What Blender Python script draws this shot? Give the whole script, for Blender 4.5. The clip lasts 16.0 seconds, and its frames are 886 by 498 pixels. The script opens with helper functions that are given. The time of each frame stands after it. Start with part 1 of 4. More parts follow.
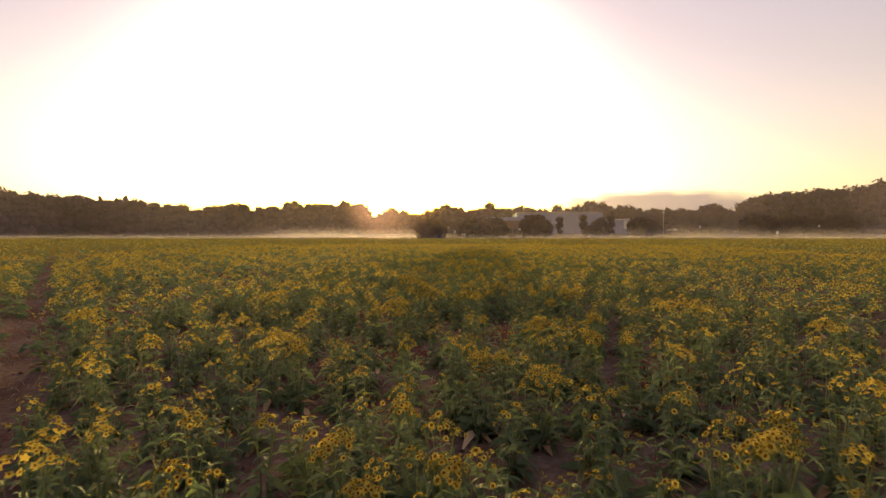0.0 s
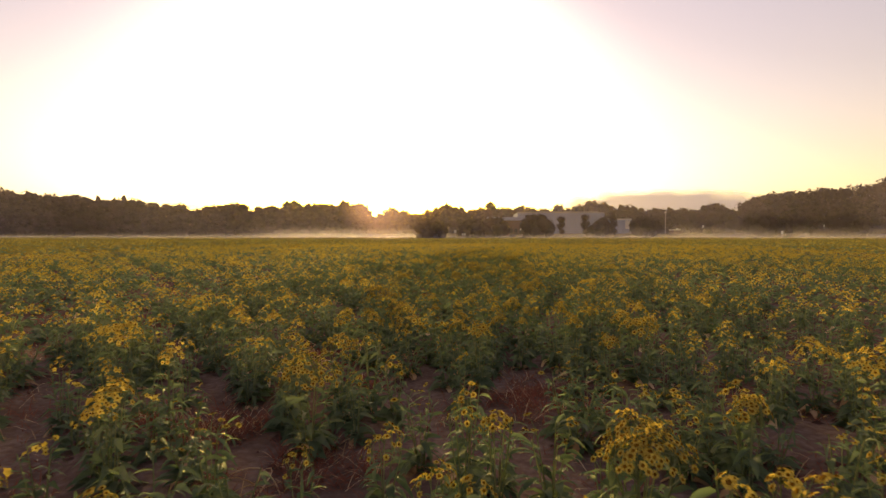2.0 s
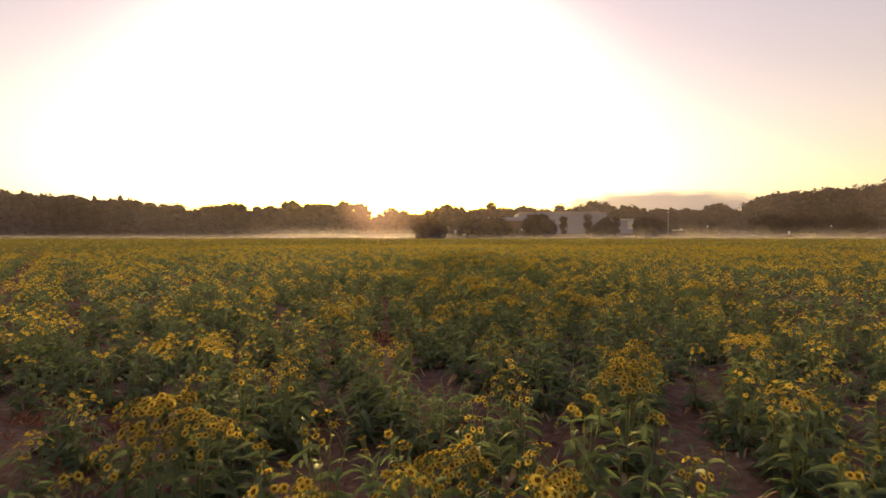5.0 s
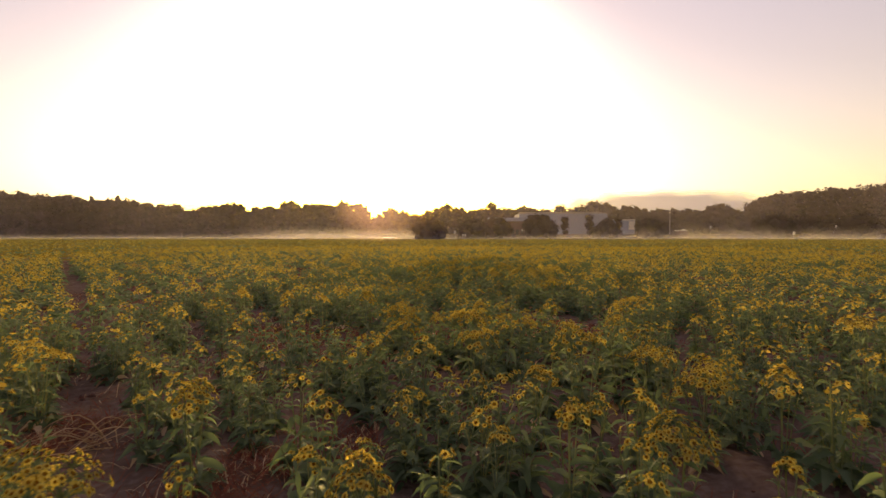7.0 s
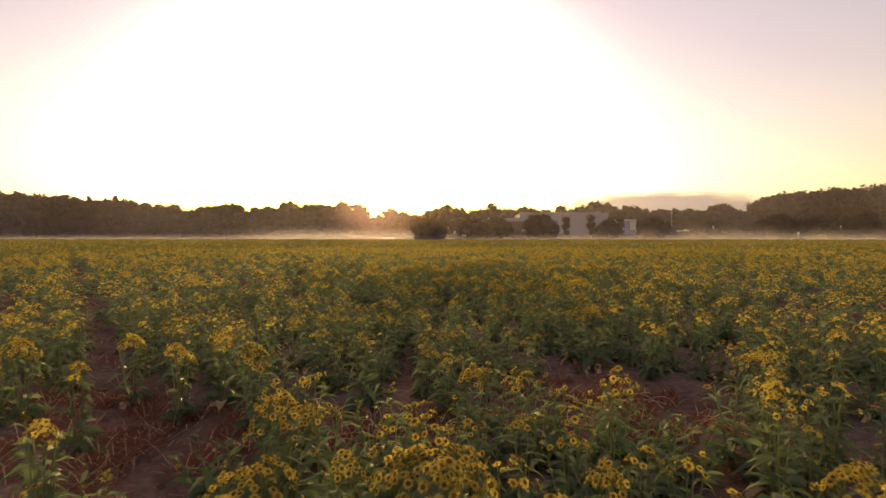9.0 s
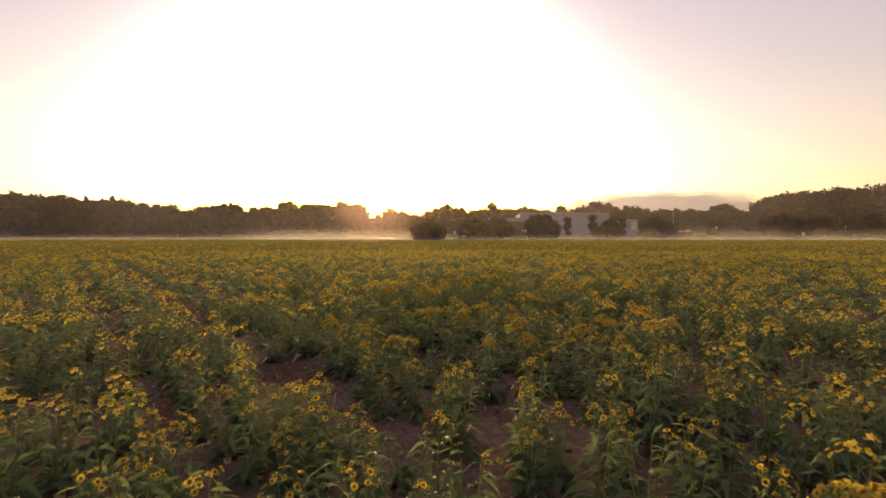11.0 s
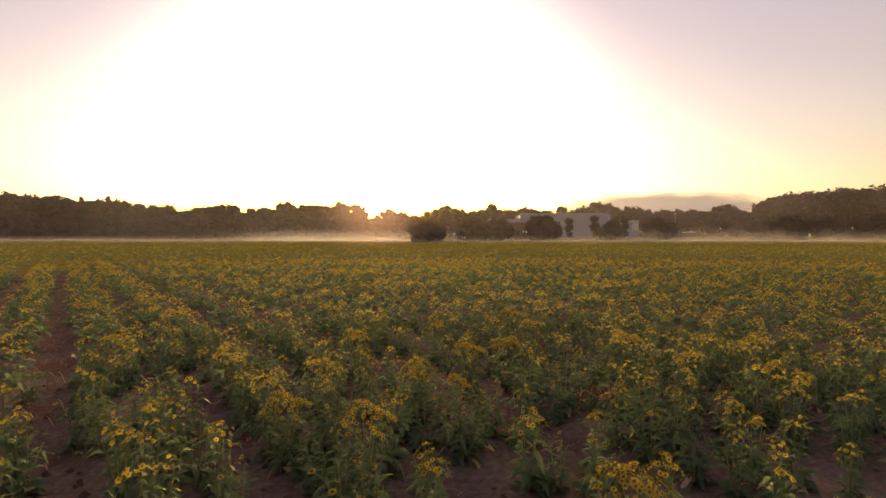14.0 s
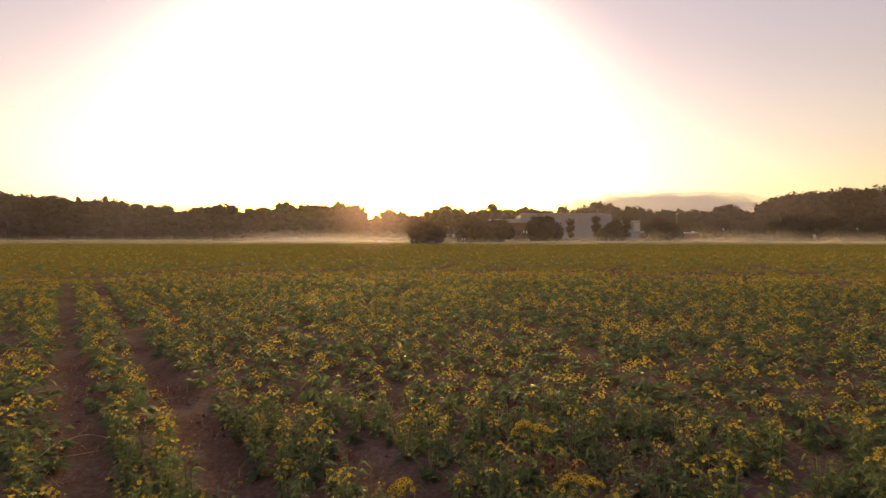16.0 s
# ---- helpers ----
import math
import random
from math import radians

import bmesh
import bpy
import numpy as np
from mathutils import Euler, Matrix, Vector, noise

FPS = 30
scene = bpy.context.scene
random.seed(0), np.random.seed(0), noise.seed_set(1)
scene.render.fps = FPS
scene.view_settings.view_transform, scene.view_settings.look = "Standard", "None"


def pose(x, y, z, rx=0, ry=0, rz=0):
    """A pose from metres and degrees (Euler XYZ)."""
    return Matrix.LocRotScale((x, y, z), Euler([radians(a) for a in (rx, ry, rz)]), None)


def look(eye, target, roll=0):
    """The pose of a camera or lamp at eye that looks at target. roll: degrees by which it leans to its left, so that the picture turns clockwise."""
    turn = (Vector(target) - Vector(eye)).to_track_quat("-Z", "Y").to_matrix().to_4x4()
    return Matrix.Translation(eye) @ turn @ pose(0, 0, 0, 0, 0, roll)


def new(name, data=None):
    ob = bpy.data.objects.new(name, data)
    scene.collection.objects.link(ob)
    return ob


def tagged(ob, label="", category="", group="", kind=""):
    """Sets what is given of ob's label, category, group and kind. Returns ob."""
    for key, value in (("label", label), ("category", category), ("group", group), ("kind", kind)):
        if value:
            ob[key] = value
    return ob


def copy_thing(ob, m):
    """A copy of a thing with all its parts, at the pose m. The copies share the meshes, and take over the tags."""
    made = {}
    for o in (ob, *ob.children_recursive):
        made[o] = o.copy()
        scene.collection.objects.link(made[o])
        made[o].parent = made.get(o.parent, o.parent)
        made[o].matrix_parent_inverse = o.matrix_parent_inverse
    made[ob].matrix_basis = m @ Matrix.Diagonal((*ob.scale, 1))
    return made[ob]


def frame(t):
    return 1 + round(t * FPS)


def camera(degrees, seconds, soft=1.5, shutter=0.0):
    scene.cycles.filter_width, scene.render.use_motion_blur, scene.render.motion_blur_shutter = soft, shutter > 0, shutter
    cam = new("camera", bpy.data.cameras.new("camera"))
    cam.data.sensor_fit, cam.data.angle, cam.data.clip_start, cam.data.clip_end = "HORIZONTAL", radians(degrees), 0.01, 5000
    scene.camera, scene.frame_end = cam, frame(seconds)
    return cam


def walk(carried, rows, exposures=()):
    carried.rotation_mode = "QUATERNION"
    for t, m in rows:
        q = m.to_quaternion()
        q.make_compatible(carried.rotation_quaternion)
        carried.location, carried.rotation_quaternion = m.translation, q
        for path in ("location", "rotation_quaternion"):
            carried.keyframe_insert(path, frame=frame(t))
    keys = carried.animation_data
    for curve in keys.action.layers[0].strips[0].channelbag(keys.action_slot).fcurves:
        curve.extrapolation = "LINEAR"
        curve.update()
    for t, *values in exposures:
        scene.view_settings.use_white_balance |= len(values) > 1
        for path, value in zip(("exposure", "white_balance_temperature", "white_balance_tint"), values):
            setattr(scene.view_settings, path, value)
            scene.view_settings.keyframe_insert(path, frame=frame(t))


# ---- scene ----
# time, x, y, z, yaw, pitch of the camera, in metres and degrees
PATH = [
    (0.0, -0.000, 0.000, 0.958, 2.97, -1.40),
    (0.5, 0.003, 0.555, 0.951, 2.99, -1.40),
    (1.0, 0.005, 1.158, 0.934, 3.01, -1.40),
    (1.5, 0.004, 1.796, 0.911, 3.02, -1.40),
    (2.0, 0.003, 2.430, 0.893, 3.03, -1.39),
    (2.5, 0.003, 3.062, 0.882, 3.04, -1.39),
    (3.0, 0.002, 3.710, 0.876, 3.05, -1.39),
    (3.5, 0.002, 4.374, 0.876, 3.06, -1.38),
    (4.0, -0.001, 5.024, 0.879, 3.07, -1.37),
    (4.5, -0.005, 5.630, 0.880, 3.07, -1.37),
    (5.0, -0.009, 6.250, 0.878, 3.08, -1.36),
    (5.5, -0.010, 6.922, 0.875, 3.09, -1.34),
    (6.0, -0.007, 7.612, 0.875, 3.09, -1.33),
    (6.5, 0.000, 8.288, 0.880, 3.10, -1.31),
    (7.0, 0.012, 8.925, 0.884, 3.10, -1.30),
    (7.5, 0.027, 9.532, 0.882, 3.10, -1.28),
    (8.0, 0.043, 10.144, 0.878, 3.11, -1.28),
    (8.5, 0.058, 10.748, 0.878, 3.12, -1.27),
    (9.0, 0.067, 11.339, 0.884, 3.13, -1.27),
    (9.5, 0.063, 11.951, 0.896, 3.14, -1.27),
    (10.0, 0.047, 12.602, 0.910, 3.14, -1.26),
    (10.5, 0.023, 13.277, 0.926, 3.14, -1.26),
    (11.0, 0.003, 13.946, 0.944, 3.13, -1.25),
    (11.5, -0.008, 14.587, 0.965, 3.13, -1.24),
    (12.0, -0.009, 15.182, 0.991, 3.12, -1.22),
    (12.5, -0.008, 15.760, 1.028, 3.12, -1.21),
    (13.0, -0.008, 16.349, 1.076, 3.11, -1.20),
    (13.5, -0.011, 16.934, 1.129, 3.11, -1.19),
    (14.0, -0.015, 17.517, 1.188, 3.11, -1.19),
    (14.5, -0.018, 18.107, 1.261, 3.11, -1.19),
    (15.0, -0.017, 18.729, 1.349, 3.11, -1.21),
    (15.5, -0.011, 19.372, 1.462, 3.11, -1.22),
    (16.0, 0.000, 20.000, 1.607, 3.12, -1.23),
]

cam = camera(75.0, 16.0, soft=1.5, shutter=0.15)
walk(cam, [(t, pose(x, y, z, 90 + p, 0, w)) for t, x, y, z, w, p in PATH], [(0.0, 2.08, 7300, 34), (9.0, 2.08, 7300, 34), (16.0, 1.9, 7300, 34)])

# ---- light: a sunrise sky, the sun just behind the tops of the far trees ----
SUN_AZ = radians(9.9)      # to the left of the way ahead
SUN_EL = radians(2.75)
SUN_DIR = Vector((-math.sin(SUN_AZ) * math.cos(SUN_EL), math.cos(SUN_AZ) * math.cos(SUN_EL), math.sin(SUN_EL)))


def node(tree, kind, **values):
    n = tree.nodes.new(kind)
    for key, value in values.items():
        n.inputs[key].default_value = value
    return n


def make_world():
    w = bpy.data.worlds.new("sky")
    w.use_nodes = True
    scene.world = w
    nt = w.node_tree
    nt.nodes.clear()
    out = nt.nodes.new("ShaderNodeOutputWorld")
    bg = nt.nodes.new("ShaderNodeBackground")
    sky = nt.nodes.new("ShaderNodeTexSky")
    sky.sky_type = "NISHITA"
    sky.sun_disc = False
    sky.sun_elevation = SUN_EL
    sky.sun_rotation = -SUN_AZ
    sky.altitude = 0
    sky.air_density, sky.dust_density, sky.ozone_density = 1.0, 1.5, 1.5
    bg.inputs["Strength"].default_value = 0.128
    # the sun's own glow in the damp air round it
    tc = nt.nodes.new("ShaderNodeTexCoord")
    dot = nt.nodes.new("ShaderNodeVectorMath")
    dot.operation = "DOT_PRODUCT"
    dot.inputs[1].default_value = SUN_DIR
    nt.links.new(tc.outputs["Generated"], dot.inputs[0])
    pale = node(nt, "ShaderNodeHueSaturation", Saturation=0.3, Hue=0.51)
    nt.links.new(sky.outputs[0], pale.inputs["Color"])
    # the glow is dimmed and yellowed by the long way through the air near the horizon
    sep = nt.nodes.new("ShaderNodeSeparateXYZ")
    nt.links.new(tc.outputs["Generated"], sep.inputs[0])
    height = nt.nodes.new("ShaderNodeMath")
    height.operation = "MAXIMUM"
    height.inputs[1].default_value = 0.0
    nt.links.new(sep.outputs["Z"], height.inputs[0])
    lifted = nt.nodes.new("ShaderNodeMath")
    lifted.operation = "ADD"
    lifted.inputs[1].default_value = 0.03
    nt.links.new(height.outputs[0], lifted.inputs[0])

    def through_air(depths):
        passed = nt.nodes.new("ShaderNodeCombineXYZ")
        for k, depth in enumerate(depths):
            air = nt.nodes.new("ShaderNodeMath")
            air.operation = "DIVIDE"
            air.inputs[0].default_value = -depth
            nt.links.new(lifted.outputs[0], air.inputs[1])
            left = nt.nodes.new("ShaderNodeMath")
            left.operation = "EXPONENT"
            nt.links.new(air.outputs[0], left.inputs[0])
            nt.links.new(left.outputs[0], passed.inputs[k])
        return passed

    haze = through_air((0.004, 0.012, 0.078))
    base = nt.nodes.new("ShaderNodeVectorMath")
    base.operation = "MULTIPLY"
    nt.links.new(pale.outputs[0], base.inputs[0])
    nt.links.new(haze.outputs[0], base.inputs[1])
    dimmed = nt.nodes.new("ShaderNodeVectorMath")
    dimmed.operation = "MULTIPLY"
    dimmed.inputs[1].default_value = (0.77, 0.785, 0.93)
    nt.links.new(base.outputs[0], dimmed.inputs[0])
    colour = dimmed.outputs[0]
    passed = through_air((0.03, 0.047, 0.42))
    for power, tint in ((40000, (220.0, 88.0, 16.0)), (2500, (40.0, 14.0, 2.5)), (72, (430.0, 385.0, 530.0))):
        top = nt.nodes.new("ShaderNodeMath")
        top.operation = "MAXIMUM"
        top.inputs[1].default_value = 0.0
        nt.links.new(dot.outputs["Value"], top.inputs[0])
        pw = nt.nodes.new("ShaderNodeMath")
        pw.operation = "POWER"
        pw.inputs[1].default_value = power
        nt.links.new(top.outputs[0], pw.inputs[0])
        mx = nt.nodes.new("ShaderNodeMix")
        mx.data_type, mx.blend_type = "RGBA", "ADD"
        dim = nt.nodes.new("ShaderNodeVectorMath")
        dim.operation = "MULTIPLY"
        dim.inputs[1].default_value = tint
        nt.links.new(passed.outputs[0], dim.inputs[0])
        nt.links.new(dim.outputs[0], mx.inputs[7])
        nt.links.new(pw.outputs[0], mx.inputs[0])
        nt.links.new(colour, mx.inputs[6])
        colour = mx.outputs[2]
    nt.links.new(colour, bg.inputs["Color"])
    nt.links.new(bg.outputs[0], out.inputs[0])


make_world()
sun = new("sun", bpy.data.lights.new("sun", "SUN"))
sun.data.energy, sun.data.angle, sun.data.color = 0.5, radians(0.5), (1.0, 0.72, 0.42)
sun.matrix_world = look(SUN_DIR * 100, (0, 0, 0))


# ---- materials ----
def material(name, rough=0.7, spec=0.3):
    m = bpy.data.materials.new(name)
    m.use_nodes = True
    nt = m.node_tree
    b = nt.nodes["Principled BSDF"]
    b.inputs["Roughness"].default_value = rough
    b.inputs["Specular IOR Level"].default_value = spec
    return m, nt, b


def ramp(nt, stops):
    r = nt.nodes.new("ShaderNodeValToRGB")
    e = r.color_ramp.elements
    while len(e) < len(stops):
        e.new(0.5)
    for k, (p, c) in enumerate(stops):
        e[k].position, e[k].color = p, (*c, 1)
    return r


def leafy(name, stops, scale=30.0, through_light=0.4, rough=0.6, gloss=0.0):
    """A thin living surface: hue from piece to piece, mottling, some light let through."""
    m, nt, b = material(name, rough, gloss)
    geo = nt.nodes.new("ShaderNodeNewGeometry")
    info = nt.nodes.new("ShaderNodeObjectInfo")
    tc = nt.nodes.new("ShaderNodeTexCoord")
    nz = node(nt, "ShaderNodeTexNoise", Scale=scale, Detail=3.0)
    nt.links.new(tc.outputs["Object"], nz.inputs["Vector"])
    add = nt.nodes.new("ShaderNodeMath")
    add.operation = "ADD"
    nt.links.new(geo.outputs["Random Per Island"], add.inputs[0])
    nt.links.new(info.outputs["Random"], add.inputs[1])
    fr = nt.nodes.new("ShaderNodeMath")
    fr.operation = "FRACT"
    nt.links.new(add.outputs[0], fr.inputs[0])
    mix = nt.nodes.new("ShaderNodeMath")
    mix.operation = "MULTIPLY_ADD"
    mix.inputs[1].default_value = 0.7
    sc = nt.nodes.new("ShaderNodeMath")
    sc.operation = "MULTIPLY"
    sc.inputs[1].default_value = 0.3
    nt.links.new(nz.outputs["Fac"], sc.inputs[0])
    nt.links.new(fr.outputs[0], mix.inputs[0])
    nt.links.new(sc.outputs[0], mix.inputs[2])
    r = ramp(nt, stops)
    nt.links.new(mix.outputs[0], r.inputs[0])
    nt.links.new(r.outputs[0], b.inputs["Base Color"])
    tr = nt.nodes.new("ShaderNodeBsdfTranslucent")
    nt.links.new(r.outputs[0], tr.inputs["Color"])
    ms = nt.nodes.new("ShaderNodeMixShader")
    ms.inputs[0].default_value = through_light
    nt.links.new(b.outputs[0], ms.inputs[1])
    nt.links.new(tr.outputs[0], ms.inputs[2])
    nt.links.new(ms.outputs[0], nt.nodes["Material Output"].inputs[0])
    return m


def mottled(name, stops, scale=4.0, rough=0.85, bump=0.0, detail=6.0, coords="Object", bump_scale=None, gloss=0.0):
    m, nt, b = material(name, rough, gloss)
    tc = nt.nodes.new("ShaderNodeTexCoord")
    nz = node(nt, "ShaderNodeTexNoise", Scale=scale, Detail=detail)
    nt.links.new(tc.outputs[coords], nz.inputs["Vector"])
    fine = node(nt, "ShaderNodeTexNoise", Scale=(bump_scale or scale * 9), Detail=4.0)
    nt.links.new(tc.outputs[coords], fine.inputs["Vector"])
    mx = nt.nodes.new("ShaderNodeMix")
    mx.inputs[0].default_value = 0.35
    nt.links.new(nz.outputs["Fac"], mx.inputs[2])
    nt.links.new(fine.outputs["Fac"], mx.inputs[3])
    r = ramp(nt, stops)
    nt.links.new(mx.outputs[0], r.inputs[0])
    nt.links.new(r.outputs[0], b.inputs["Base Color"])
    if bump:
        bp = node(nt, "ShaderNodeBump", Strength=bump, Distance=0.02)
        nt.links.new(fine.outputs["Fac"], bp.inputs["Height"])
        nt.links.new(bp.outputs[0], b.inputs["Normal"])
    return m


LEAF = leafy("plant_leaf", [(0.0, (0.084, 0.124, 0.065)), (0.5, (0.12, 0.17, 0.09)), (0.82, (0.16, 0.206, 0.112)), (0.97, (0.24, 0.255, 0.17))], through_light=0.47, rough=0.6, gloss=0.11)
STEM = leafy("plant_stem", [(0.0, (0.12, 0.155, 0.065)), (1.0, (0.23, 0.25, 0.12))], through_light=0.15)
PETAL = leafy("yellow_petal", [(0.0, (0.34, 0.24, 0.05)), (0.5, (0.44, 0.335, 0.072)), (1.0, (0.54, 0.43, 0.105))], through_light=0.36)
PALE = leafy("white_petal", [(0.0, (0.5, 0.48, 0.46)), (1.0, (0.66, 0.64, 0.62))], through_light=0.3)
DISC = leafy("flower_disc", [(0.0, (0.11, 0.05, 0.01)), (1.0, (0.26, 0.13, 0.016))], through_light=0.05, rough=0.9)
SOIL = mottled("red_brown_soil", [(0.25, (0.06, 0.03, 0.022)), (0.5, (0.1, 0.055, 0.042)), (0.75, (0.16, 0.1, 0.08))], 2.2, 0.95, 0.9)
STRAW = leafy("dry_straw", [(0.0, (0.26, 0.14, 0.075)), (0.5, (0.5, 0.33, 0.19)), (1.0, (0.72, 0.55, 0.36))], through_light=0.2)
RUST = leafy("withered_weed", [(0.0, (0.15, 0.05, 0.033)), (1.0, (0.3, 0.11, 0.07))], through_light=0.2)
BARK = mottled("bark", [(0.3, (0.06, 0.045, 0.035)), (0.7, (0.14, 0.11, 0.09))], 3.0, 0.95, 0.8)
# near-black brown: the backlit shade and warm glare put into the leaf colour
BACKLIT_TREE = leafy("backlit_tree_leaf", [(0.0, (0.021, 0.017, 0.015)), (0.5, (0.035, 0.028, 0.025)), (1.0, (0.052, 0.043, 0.038))], 0.6, 0.12)
CANOPY = mottled("far_leaf_canopy", [(0.3, (0.11, 0.1, 0.036)), (0.55, (0.23, 0.178, 0.048)), (0.8, (0.43, 0.31, 0.062))], 3.2, 0.95, 0.6)
MEADOW = mottled("meadow", [(0.3, (0.07, 0.08, 0.03)), (0.7, (0.13, 0.12, 0.05))], 0.05, 0.95, 0.3)
METAL = mottled("pale_cladding", [(0.3, (0.15, 0.185, 0.28)), (0.7, (0.185, 0.22, 0.32))], 0.15, 0.55, 0.0, gloss=0.3)
ROOF = mottled("grey_roof", [(0.3, (0.2, 0.195, 0.2)), (0.7, (0.26, 0.25, 0.255))], 0.2, 0.6, 0.0)
DARK = mottled("dark_opening", [(0.3, (0.02, 0.02, 0.022)), (0.7, (0.04, 0.037, 0.035))], 0.5, 0.5)
WHITE = mottled("white_paint", [(0.3, (0.4, 0.39, 0.36)), (0.7, (0.48, 0.47, 0.44))], 0.5, 0.5)
BRICK = mottled("brown_brick_wall", [(0.3, (0.07, 0.04, 0.034)), (0.7, (0.1, 0.06, 0.05))], 0.6, 0.85)


# ---- mesh helpers ----
def mesh_from(name, v, f, mats, mi=None, smooth=False):
    me = bpy.data.meshes.new(name)
    v = np.asarray(v, np.float32).reshape(-1, 3)
    f = np.asarray(f, np.int32).reshape(-1, 3)
    me.vertices.add(len(v))
    me.vertices.foreach_set("co", v.ravel())
    me.loops.add(f.size)
    me.loops.foreach_set("vertex_index", f.ravel())
    me.polygons.add(len(f))
    me.polygons.foreach_set("loop_start", np.arange(0, f.size, 3, dtype=np.int32))
    for m in mats:
        me.materials.append(m)
    if mi is not None:
        me.polygons.foreach_set("material_index", np.asarray(mi, np.int32))
    me.update(calc_edges=True)
    if smooth:
        me.shade_smooth()
    return me


def part(name, bm, mat, parent=None, label=""):
    me = bpy.data.meshes.new(name)
    bm.to_mesh(me)
    bm.free()
    me.materials.append(mat)
    ob = new(name, me)
    ob.parent = parent
    return tagged(ob, label)


def box_bm(x0, x1, y0, y1, z0, z1, bevel=0.0):
    bm = bmesh.new()
    bmesh.ops.create_cube(bm, size=1, matrix=Matrix.LocRotScale(((x0 + x1) / 2, (y0 + y1) / 2, (z0 + z1) / 2), None, (x1 - x0, y1 - y0, z1 - z0)))
    if bevel:
        bmesh.ops.bevel(bm, geom=bm.edges[:], offset=bevel, segments=2, affect="EDGES")
    return bm


class Soup:
    """Triangles with material slots, gathered and then made into one mesh."""

    def __init__(self):
        self.v, self.f, self.m, self.n = [], [], [], 0

    def add(self, v, f, m):
        v, f = np.asarray(v, float), np.asarray(f, int)
        self.v.append(v)
        self.f.append(f + self.n)
        self.m.append(np.full(len(f), m, int))
        self.n += len(v)

    def arrays(self):
        return np.concatenate(self.v), np.concatenate(self.f), np.concatenate(self.m)


def basis(d, roll=0.0):
    """Two directions across d."""
    d = np.asarray(d, float)
    d = d / np.linalg.norm(d)
    a = np.cross(d, (0.31, 0.17, 0.93) if abs(d[2]) < 0.9 else (1.0, 0.1, 0.0))
    a /= np.linalg.norm(a)
    b = np.cross(d, a)
    return d, a * math.cos(roll) + b * math.sin(roll), b * math.cos(roll) - a * math.sin(roll)


def rod(pts, r0, r1, sides=3):
    """A thin tapered rod along points."""
    pts = np.asarray(pts, float)
    n = len(pts)
    v, f = [], []
    for k, p in enumerate(pts):
        d = pts[min(k + 1, n - 1)] - pts[max(k - 1, 0)]
        _, a, b = basis(d)
        r = r0 + (r1 - r0) * k / (n - 1)
        for s in range(sides):
            t = 2 * math.pi * s / sides
            v.append(p + r * (a * math.cos(t) + b * math.sin(t)))
    for k in range(n - 1):
        for s in range(sides):
            a0, a1 = k * sides + s, k * sides + (s + 1) % sides
            f += [(a0, a1, a1 + sides), (a0, a1 + sides, a0 + sides)]
    return np.array(v), np.array(f)


def leaf_blade(base, way, length, width, droop, lod):
    """A broad lance-shaped leaf, folded along its rib, that arches over."""
    d, a, b = basis(way)
    side = np.cross(d, (0, 0, 1.0))
    side /= np.linalg.norm(side) + 1e-9
    up = np.cross(side, d)
    base = np.asarray(base, float)
    lean = 0.75 * math.sin(float(base @ (911.0, 677.0, 533.0)) + length * 4000)      # no leaf lies quite level
    side, up = side * math.cos(lean) + up * math.sin(lean), up * math.cos(lean) - side * math.sin(lean)

    def rib(s):
        return base + d * length * s - np.array((0, 0, droop * length * s * s))

    if lod >= 2:
        c = rib(0.45)
        return np.array([rib(0), c - side * width / 2, c + side * width / 2, rib(1.0)]), np.array([(0, 2, 1), (1, 2, 3)])
    rows = ((0.2, 0.72, 0.16), (0.48, 1.0, 0.1), (0.78, 0.66, 0.2)) if lod == 0 else ((0.45, 1.0, 0.14),)
    v, f = [rib(0)], []
    for s, w, fold in rows:
        c = rib(s)
        v += [c - side * width * w / 2 + up * width * fold, c - up * width * 0.06, c + side * width * w / 2 + up * width * fold]
    v.append(rib(1.0))
    f += [(0, 2, 1), (0, 3, 2)]
    for k in range(len(rows) - 1):
        i = 1 + 3 * k
        f += [(i, i + 1, i + 4), (i, i + 4, i + 3), (i + 1, i + 2, i + 5), (i + 1, i + 5, i + 4)]
    i, n = 3 * len(rows) - 2, len(v) - 1
    f += [(i, i + 1, n), (i + 1, i + 2, n)]
    return np.array(v), np.array(f)


